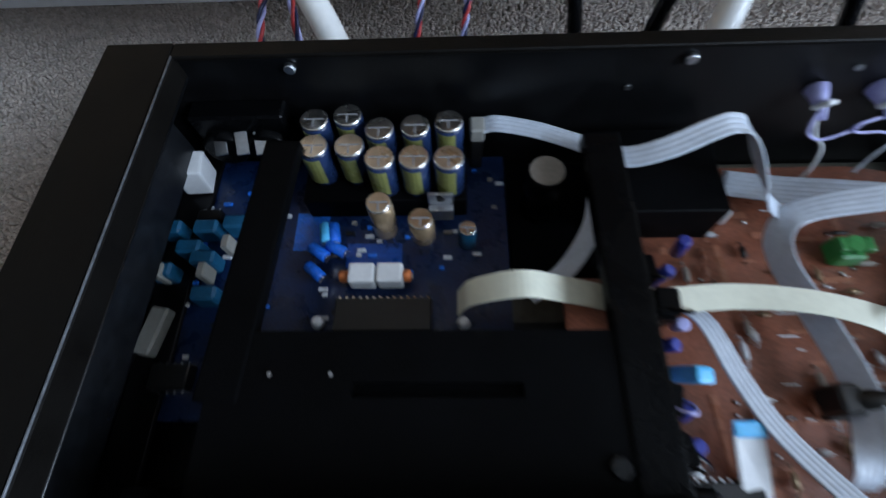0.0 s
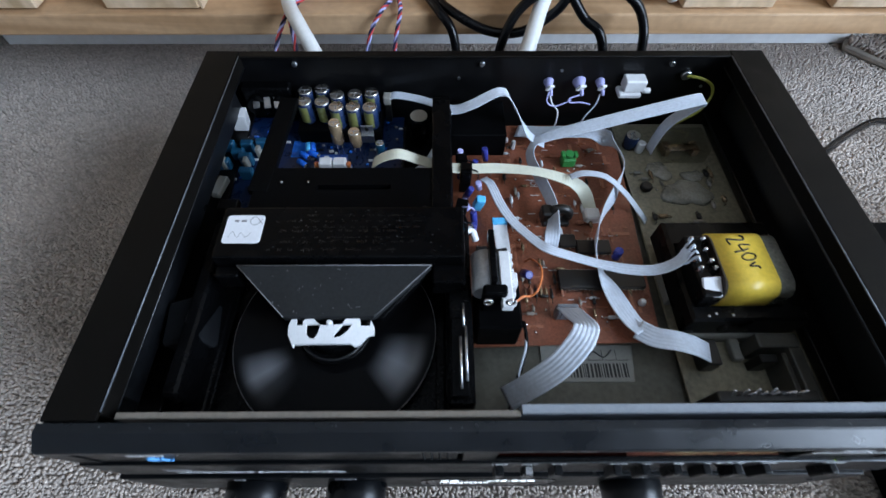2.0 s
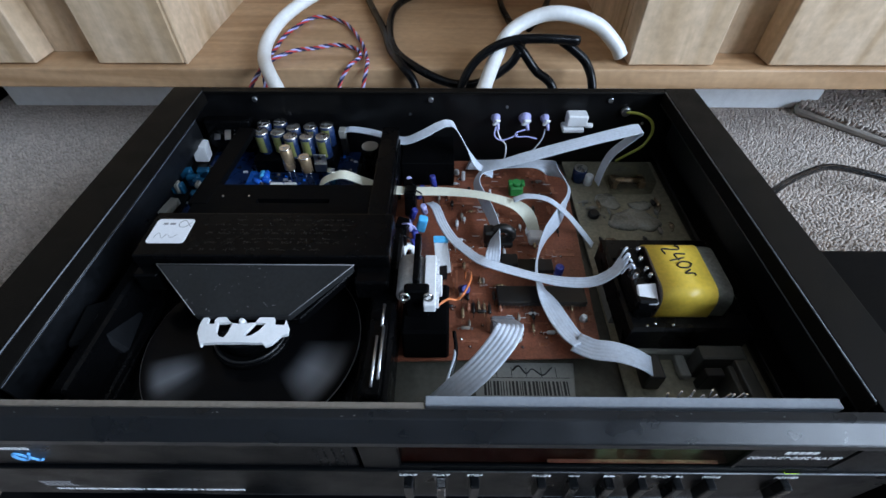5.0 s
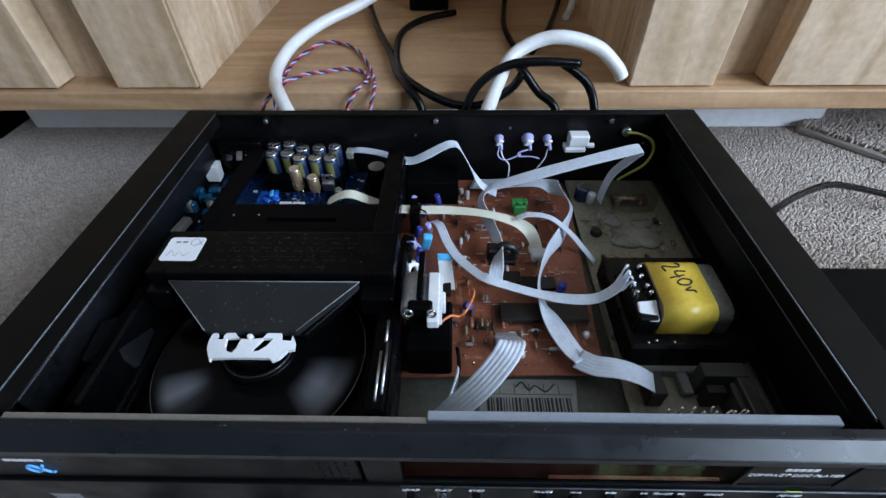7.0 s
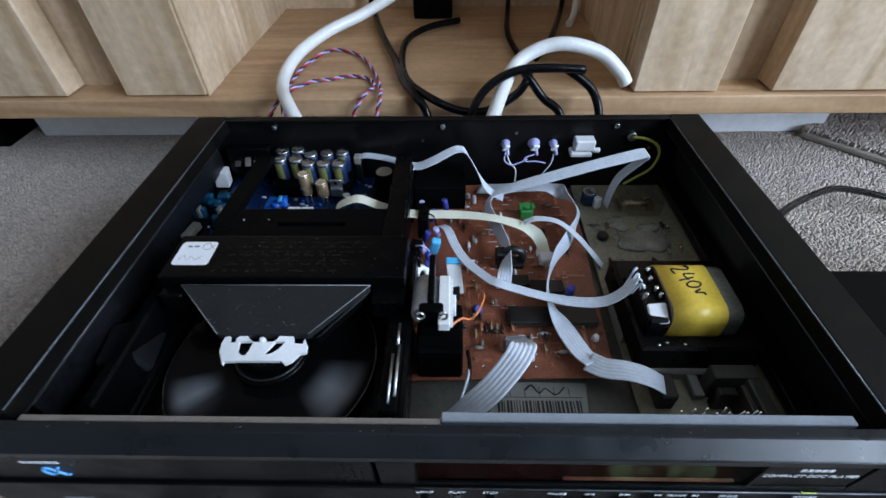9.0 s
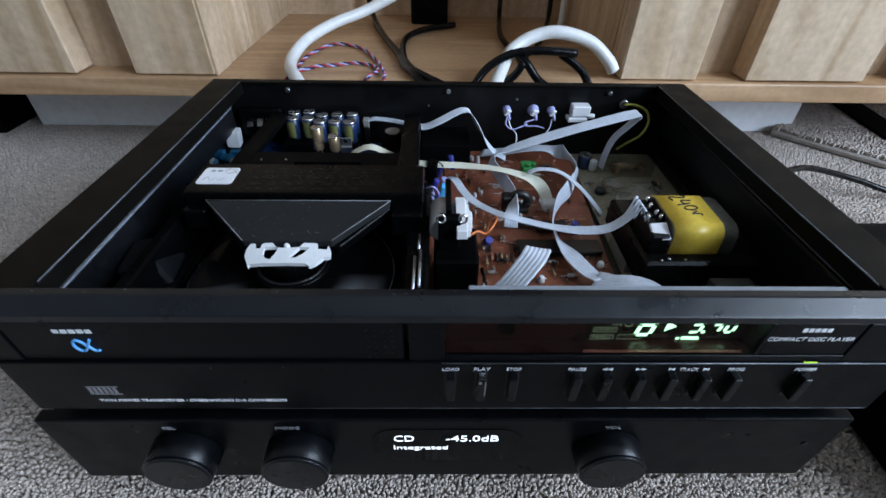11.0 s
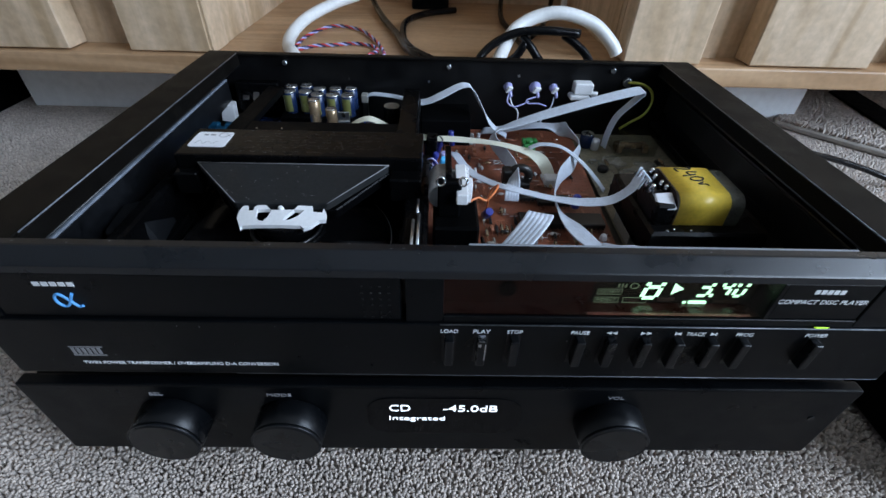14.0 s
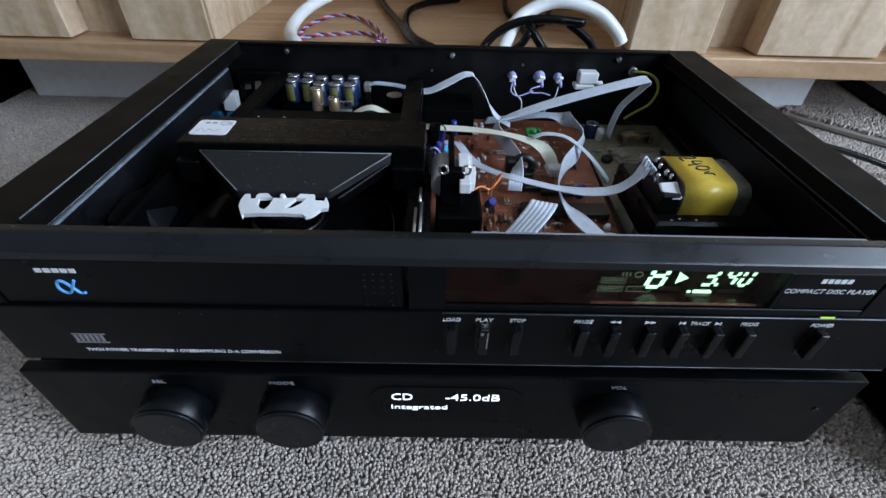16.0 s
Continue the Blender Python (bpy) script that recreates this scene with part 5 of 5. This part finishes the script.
part("blue_can", rod((-0.83, 2.30, 3.631), (-0.83, 2.30, 3.76), 0.036, n=18, edge=0.006), M_TEAL, blue)
can_top(-0.83, 2.30, 3.764, 0.036, blue)
part("ceramic_resistor", turned(block(-2.06, -1.945, 2.54, 2.66, 3.66, 3.815, 0.012, 2), (-2.0, 2.6, 3.75), 0, 6, 6), M_WHITE, blue, "white ceramic power resistor")
for x, y in ((-2.05, 2.34), (-1.90, 2.34), (-2.04, 2.15), (-1.88, 2.20), (-1.84, 2.05), (-1.78, 2.36), (-1.95, 2.25)):
    part("film_capacitor", block(x - 0.05, x + 0.05, y - 0.03, y + 0.03, 3.635, 3.74, 0.01), M_TEAL, blue)
for x, y in ((-2.03, 2.14), (-1.86, 2.14), (-1.79, 2.26)):
    part("pale_film_capacitor", block(x - 0.016, x + 0.016, y - 0.03, y + 0.03, 3.66, 3.755, 0.005), M_LABELGREY, blue)
part("white_relay", turned(block(-2.05, -1.98, 1.82, 2.0, 3.66, 3.72, 0.008), (-2.0, 1.9, 3.7), 0, 0, -10), M_LABELGREY, blue)
chip(-1.98, -1.84, 1.70, 1.79, 3.631, 0.07, blue)
chip(-1.98, -1.88, 2.40, 2.45, 3.631, 0.05, blue)
part("socket_block", join(rod((-1.85, 2.80, 3.80), (-1.85, 2.66, 3.80), 0.09, n=18, edge=0.01), rod((-1.66, 2.80, 3.80), (-1.66, 2.66, 3.80), 0.09, n=18, edge=0.01), block(-1.95, -1.56, 2.70, 2.80, 3.70, 3.96, 0.01)), M_PLASTIC, cd, "black output socket block")
for x in (-1.87, -1.78, -1.70):
    part("socket_tag", turned(block(x, x + 0.05, 2.60, 2.70, 3.86, 3.87, 0.002), (x, 2.66, 3.86), 20, 0, 12), M_STEEL, cd)
part("socket_stem", block(-0.81, -0.76, 2.68, 2.75, 3.631, 3.809, 0.004), M_RUBBER, blue)
part("ribbon_socket", join(block(-0.815, -0.755, 2.675, 2.755, 3.81, 3.885, 0.008)), M_LABELGREY, blue, "grey ribbon socket")

# ---- cd player: ribbon cables and leads ----
X, Y = Vector((1, 0, 0)), Vector((0, 1, 0))
part("ribbon_cable", ribbon([(-0.765, 2.72, 3.865), (-0.70, 2.71, 3.885), (-0.55, 2.67, 3.888), (-0.40, 2.61, 3.885), (-0.24, 2.53, 3.89), (-0.10, 2.52, 3.95), (0.05, 2.55, 4.02), (0.12, 2.56, 4.035), (0.18, 2.54, 4.01), (0.27, 2.47, 3.88), (0.37, 2.40, 3.74), (0.5, 2.38, 3.66)], [Y] * 4 + [Vector((0, 0.95, 0.25)), Vector((0, 0.9, 0.4))] + [Vector((-0.4, 1, 0.2))] * 4 + [Vector((0.3, 1, 0))] * 2, 0.085, 4), M_GREYRIB, cd, "pale grey ribbon cable")
part("ribbon_cable", ribbon([(0.43, 1.40, 3.60), (0.435, 1.44, 3.66), (0.455, 1.56, 3.70), (0.47, 1.72, 3.70), (0.42, 1.95, 3.70), (0.36, 2.15, 3.71), (0.38, 2.29, 3.72), (0.50, 2.37, 3.75), (0.80, 2.37, 3.86), (1.20, 2.39, 3.98), (1.57, 2.42, 4.07), (1.625, 2.43, 4.06), (1.60, 2.44, 4.0), (1.47, 2.44, 3.84), (1.42, 2.42, 3.70), (1.40, 2.40, 3.56)], [X, X, Vector((0.7, 0, 0.7))] + [Vector((0.4, 0.1, 0.9))] * 2 + [Vector((0.35, -0.1, 0.9)), Vector((0.5, -0.5, 0.7)), Vector((0.25, -1, 0.1))] + [Vector((0.1, -1, -0.3))] * 3 + [Vector((0.1, -1, 0.15))] * 5, 0.105, 5), M_GREYRIB, cd, "grey ribbon cable folded at its far end")
part("ribbon_cable", ribbon([(0.30, 2.60, 3.60), (0.50, 2.52, 3.66), (0.70, 2.45, 3.73), (0.88, 2.42, 3.74), (1.01, 2.33, 3.74), (1.08, 2.18, 3.72), (1.05, 2.02, 3.70), (0.95, 1.83, 3.68), (0.83, 1.65, 3.68), (0.75, 1.45, 3.67), (0.73, 1.25, 3.66), (0.79, 1.0, 3.66), (0.86, 0.83, 3.66), (0.91, 0.75, 3.68)], [Y] * 3 + [Vector((-0.2, 1, 0)), Vector((-0.6, 0.6, 0.5)), Vector((-0.5, 0.1, 0.8)), Vector((-0.1, 0.1, 1)), Vector((-0.5, 0.0, 0.9)), Vector((-0.25, 0.0, 1)), Vector((-0.1, 0, 1)), Vector((-0.45, 0, 0.8))] + [Vector((-1, -0.2, 0.1))] * 3, 0.13, 6), M_GREYRIB, cd, "grey ribbon cable standing on edge in the middle")
part("ribbon_cable", ribbon([(0.88, 0.765, 3.67), (0.96, 0.70, 3.70), (1.07, 0.665, 3.73), (1.18, 0.635, 3.72), (1.28, 0.61, 3.67)], [Y, Y, Y, Vector((0.1, 1, 0)), Vector((0.1, 1, 0))], 0.13, 6), M_GREYRIB, cd, "grey ribbon cable end")
part("ribbon_plug", block(1.25, 1.35, 0.54, 0.70, 3.52, 3.66, 0.01), M_RUBBER, cd)
part("flat_cable", ribbon([(-0.87, 1.99, 3.76), (-0.82, 1.99, 3.88), (-0.66, 1.99, 3.955), (-0.50, 1.99, 3.89), (-0.33, 1.98, 3.83), (-0.15, 1.98, 3.81), (0.10, 2.0, 3.79), (0.37, 1.985, 3.77), (0.60, 1.94, 3.73), (0.70, 1.89, 3.70), (0.745, 1.83, 3.665), (0.765, 1.76, 3.63), (0.77, 1.70, 3.60)], [Y] * 7 + [Vector((0.15, 1, -0.1)), Vector((0.3, 0.9, 0.1)), Vector((0.5, 0.6, 0.5)), Vector((0.6, 0.3, 0.7)), Vector((0.7, 0.1, 0.7)), Vector((0.8, 0, 0.6))], 0.095, 1, 0.006), M_CREAM, cd, "cream flat flexible cable")
part("flat_cable", ribbon([(-0.60, 2.05, 3.66), (-0.45, 2.15, 3.70), (-0.36, 2.28, 3.80), (-0.33, 2.42, 3.86), (-0.28, 2.50, 3.89)], [Vector((0.6, -0.6, 0.4))] * 5, 0.085, 4), M_GREYRIB, cd, "pale grey ribbon cable")
part("ribbon_cable", ribbon([(0.62, 1.94, 3.76), (0.72, 1.95, 3.79), (0.88, 1.92, 3.78), (1.02, 1.83, 3.71), (1.13, 1.74, 3.62), (1.22, 1.70, 3.52)], [Y, Y, Vector((0.3, 1, 0)), Vector((0.5, 1, 0)), Vector((0.6, 0.9, 0)), Vector((0.6, 0.9, 0))], 0.055, 3), M_GREYRIB, cd, "narrow pale grey ribbon cable")
part("ribbon_cable", ribbon([(-0.02, 2.0, 3.68), (0.03, 1.92, 3.70), (0.09, 1.72, 3.71), (0.17, 1.55, 3.72), (0.30, 1.36, 3.76), (0.37, 1.29, 3.78), (0.50, 1.245, 3.77), (0.68, 1.19, 3.76), (0.86, 1.14, 3.77), (1.02, 1.11, 3.81), (1.13, 1.12, 3.89), (1.19, 1.17, 3.95)], [X, X, Vector((1, 0.3, 0)), Vector((0.9, 0.5, 0)), Vector((0.7, 0.7, 0)), Vector((0.3, 1, 0)), Vector((0.2, 1, 0)), Vector((0.2, 1, 0)), Vector((0.1, 1, 0.3)), Vector((0, 1, 0.3)), Vector((-0.3, 1, 0)), Vector((-0.3, 1, 0))], 0.07, 4), M_GREYRIB, cd, "grey ribbon cable to the transformer tags")
part("ribbon_cable", ribbon([(0.455, 0.90, 3.69), (0.455, 0.86, 3.75), (0.455, 0.76, 3.87), (0.45, 0.67, 3.985), (0.435, 0.62, 4.015), (0.39, 0.55, 4.0), (0.28, 0.45, 3.92), (0.14, 0.385, 3.78), (0.03, 0.355, 3.62)], [X, X, X, Vector((1, -0.1, -0.05)), Vector((0.95, -0.35, -0.05)), Vector((0.75, -0.65, 0)), Vector((0.6, -0.8, 0)), Vector((0.5, -0.85, 0)), Vector((0.5, -0.85, 0))], 0.142, 6, 0.013), M_GREYRIB, cd, "wide pale grey ribbon cable arching from its plug")
for i in range(4):
    part("transformer_lead", tube([(1.17, 1.10 + 0.03 * i, 3.90), (1.20, 1.10 + 0.04 * i, 3.985), (1.225, 1.08 + 0.055 * i, 3.97)], 0.007, 7), M_GREYRIB, cd)
part("earth_lead", tube([(1.62, 2.77, 4.02), (1.72, 2.72, 4.03), (1.82, 2.70, 3.98), (1.86, 2.69, 3.88), (1.80, 2.64, 3.78), (1.68, 2.60, 3.72), (1.58, 2.58, 3.66)], 0.012, 8), M_YGREEN, cd, "yellow-green earth lead")
part("earth_tag", join(rod((1.62, 2.80, 4.02), (1.62, 2.76, 4.02), 0.04, n=12, edge=0.006)), M_STEEL, cd)
part("mains_socket", join(block(1.12, 1.29, 2.68, 2.79, 3.93, 4.03, 0.01), block(1.09, 1.27, 2.66, 2.78, 3.885, 3.925, 0.008), rod((1.28, 2.70, 3.935), (1.34, 2.70, 3.935), 0.022, n=12, edge=0.005)), M_WHITE, cd, "white mains connector on the back panel")
for x, s in ((0.53, 0.85), (0.78, 1.1), (0.95, 0.8)):
    part("phono_socket", join(rod((x, 2.80, 3.955), (x, 2.72, 3.945), 0.05 * s, 0.03 * s, 14, 0.008), rod((x + 0.01, 2.74, 3.95), (x + 0.02, 2.68, 3.90), 0.018, 0.012, 8)), M_LILAC, cd, "pale lilac phono socket end")
    part("phono_tag", turned(block(x - 0.03 * s, x + 0.03 * s, 2.70, 2.72, 3.92, 3.99, 0.006), (x, 2.71, 3.95), 25, 15, 20), M_WHITE, cd)
for pts, m in (([(0.54, 2.70, 3.90), (0.57, 2.67, 3.83), (0.62, 2.64, 3.78), (0.62, 2.60, 3.70), (0.60, 2.58, 3.62)], M_WHITE), ([(0.53, 2.70, 3.92), (0.52, 2.66, 3.86), (0.58, 2.65, 3.82), (0.66, 2.66, 3.84), (0.72, 2.68, 3.86)], M_LILAC), ([(0.78, 2.69, 3.90), (0.70, 2.67, 3.88), (0.71, 2.66, 3.85), (0.80, 2.66, 3.85), (0.88, 2.66, 3.83)], M_LILAC), ([(0.95, 2.70, 3.90), (0.93, 2.67, 3.82), (0.87, 2.64, 3.74), (0.82, 2.60, 3.66)], M_GREYRIB)):
    part("phono_lead", tube(pts, 0.0065, 7), m, cd)

# ---- cables and hoses behind the player ----
def cable(name, pts, r, m, label, category="cable", n=10, group=""):
    ob = part(name, tube(pts, r, n), m)
    return tagged(ob, label, category, group)


cable("white_hose", [(-1.30, 3.1, 2.72), (-1.34, 3.15, 3.3), (-1.45, 3.3, 3.80), (-1.63, 3.6, 3.95), (-1.80, 4.0, 3.93), (-1.86, 4.4, 3.96), (-1.76, 4.8, 4.05), (-1.48, 5.2, 4.15), (-1.03, 5.6, 4.26), (-0.5, 6.1, 4.5), (-0.2, 6.6, 5.0)], 0.068, M_HOSE, "white plastic hose rising behind the player", "hose", 16)
cable("white_hose", [(0.25, 3.15, 2.75), (0.30, 3.2, 3.4), (0.46, 3.45, 3.83), (0.60, 3.85, 3.99), (0.75, 4.1, 4.15), (1.02, 4.2, 4.27), (1.30, 4.2, 4.30), (1.65, 4.2, 4.20), (1.88, 4.16, 4.02), (1.97, 4.14, 3.90)], 0.072, M_HOSE, "white plastic hose arching onto the cabinet board", "hose", 16)
tw1 = [(-2.02, 3.4, 3.2), (-1.90, 3.55, 3.72), (-1.84, 4.0, 3.84), (-1.83, 4.45, 3.83), (-1.80, 4.9, 3.83), (-1.57, 5.42, 3.83), (-1.18, 5.25, 3.83), (-0.90, 4.7, 3.83), (-0.76, 4.2, 3.84), (-0.74, 4.0, 3.83), (-0.80, 3.85, 3.6), (-0.85, 3.7, 3.2)]
tw2 = [(-1.75, 3.4, 3.2), (-1.72, 3.6, 3.75), (-1.80, 4.0, 3.85), (-1.62, 4.37, 3.84), (-1.40, 4.48, 3.83), (-1.15, 4.57, 3.83), (-0.92, 4.47, 3.83), (-0.84, 4.25, 3.83), (-0.92, 4.02, 3.84), (-1.05, 3.9, 3.65), (-1.15, 3.7, 3.2)]
for line, turns in ((tw1, 17), (tw2, 13)):
    wire = thing("twisted_wire", line[3][0], line[3][1], 3.81, "thin red, navy and lilac twisted wire looped on the cabinet board", "wire", "twisted wires")
    for m, ph in ((M_RED, 0), (M_NAVYWIRE, math.tau / 3), (M_LILAC, 2 * math.tau / 3)):
        part("strand", tube(line, 0.0105, 7, 26, (0.0125, turns * 1.25, ph)), m, wire)
black = "black mains cable lying over the cabinet's base board"
for pts, r in (([(-1.30, 7.2, 4.3), (-1.2, 7.0, 3.9), (-0.94, 5.94, 3.85), (-0.66, 5.0, 3.85), (-0.52, 4.4, 3.85), (-0.36, 4.0, 3.85), (-0.22, 3.85, 3.7), (-0.15, 3.7, 3.3)], 0.045),
               ([(0.15, 6.5, 3.86), (-0.30, 6.2, 3.86), (-0.56, 5.7, 3.86), (-0.58, 5.0, 3.86), (-0.46, 4.35, 3.86), (-0.17, 3.93, 3.84), (0.14, 3.80, 3.76), (0.44, 3.78, 3.77), (0.72, 3.85, 3.90), (0.83, 3.87, 4.05), (0.87, 4.0, 4.12)], 0.045),
               ([(0.15, 3.55, 3.3), (0.26, 3.68, 3.78), (0.42, 3.80, 4.01), (0.70, 3.85, 4.16), (1.03, 3.83, 4.20), (1.41, 3.86, 4.17)], 0.045),
               ([(0.80, 3.9, 4.13), (0.88, 3.86, 4.05), (1.02, 3.80, 3.89), (1.19, 3.70, 3.77), (1.3, 3.6, 3.4)], 0.045),
               ([(1.25, 3.9, 4.15), (1.40, 3.87, 4.06), (1.53, 3.82, 3.95), (1.60, 3.70, 3.77), (1.63, 3.6, 3.4)], 0.045),
               ([(0.95, 7.25, 4.4), (0.92, 7.0, 3.9), (0.83, 5.95, 3.85), (0.90, 5.1, 3.85), (0.92, 4.4, 3.9), (0.85, 3.95, 4.08)], 0.04),
               ([(1.80, 7.25, 4.3), (1.75, 7.0, 3.86), (1.36, 5.6, 3.85), (1.1, 5.0, 3.85)], 0.04)):
    cable("black_cable", pts, r, M_CABLE, black, "cable", 12, "black cables")
cable("black_cable", [(2.6, 2.2, 2.75), (2.95, 2.45, 3.2), (3.22, 2.66, 3.30), (3.75, 3.03, 3.2), (4.22, 3.27, 3.1), (4.93, 3.37, 2.9), (5.6, 3.3, 2.72), (6.6, 3.0, 2.68)], 0.036, M_CABLE, "black cable looping over the carpet", "cable", 12, "black cables")
adapter = thing("power_adapter", -0.2, 6.9, 3.80, "black power adapter at the back of the bay", "adapter")
part("body", block(-0.55, 0.05, 6.75, 7.2, 3.803, 4.4, 0.04, 2), M_PLASTIC, adapter)
cable("white_cable", [(1.93, 7.0, 6.5), (1.93, 6.9, 5.0), (1.90, 6.7, 3.95), (1.75, 6.3, 3.85)], 0.05, M_HOSE, "thin white cable in the corner of the bay", "cable", 10)
mat_ = part("floor_mat", prism([(5.05, 5.15), (6.05, 4.1), (9.4, 4.6), (9.4, 7.2), (6.2, 7.2)], 2.64, 2.72, 0.02), M_CARPET)
tagged(mat_, "grey floor mat lying beside the cabinet's plinth", "mat")
stand = thing("black_stand", 6.8, 5.3, 2.73, "flat black metal stand foot lying on the floor mat", "stand")
part("long_bar", prism([(6.47, 4.75), (6.98, 5.12), (7.2, 6.5), (6.68, 6.35)], 2.745, 2.80, 0.01), M_MATTE, stand)
part("cross_bar", prism([(6.18, 4.2), (6.34, 4.06), (7.9, 5.5), (7.7, 5.7)], 2.745, 2.79, 0.01), M_MATTE, stand)
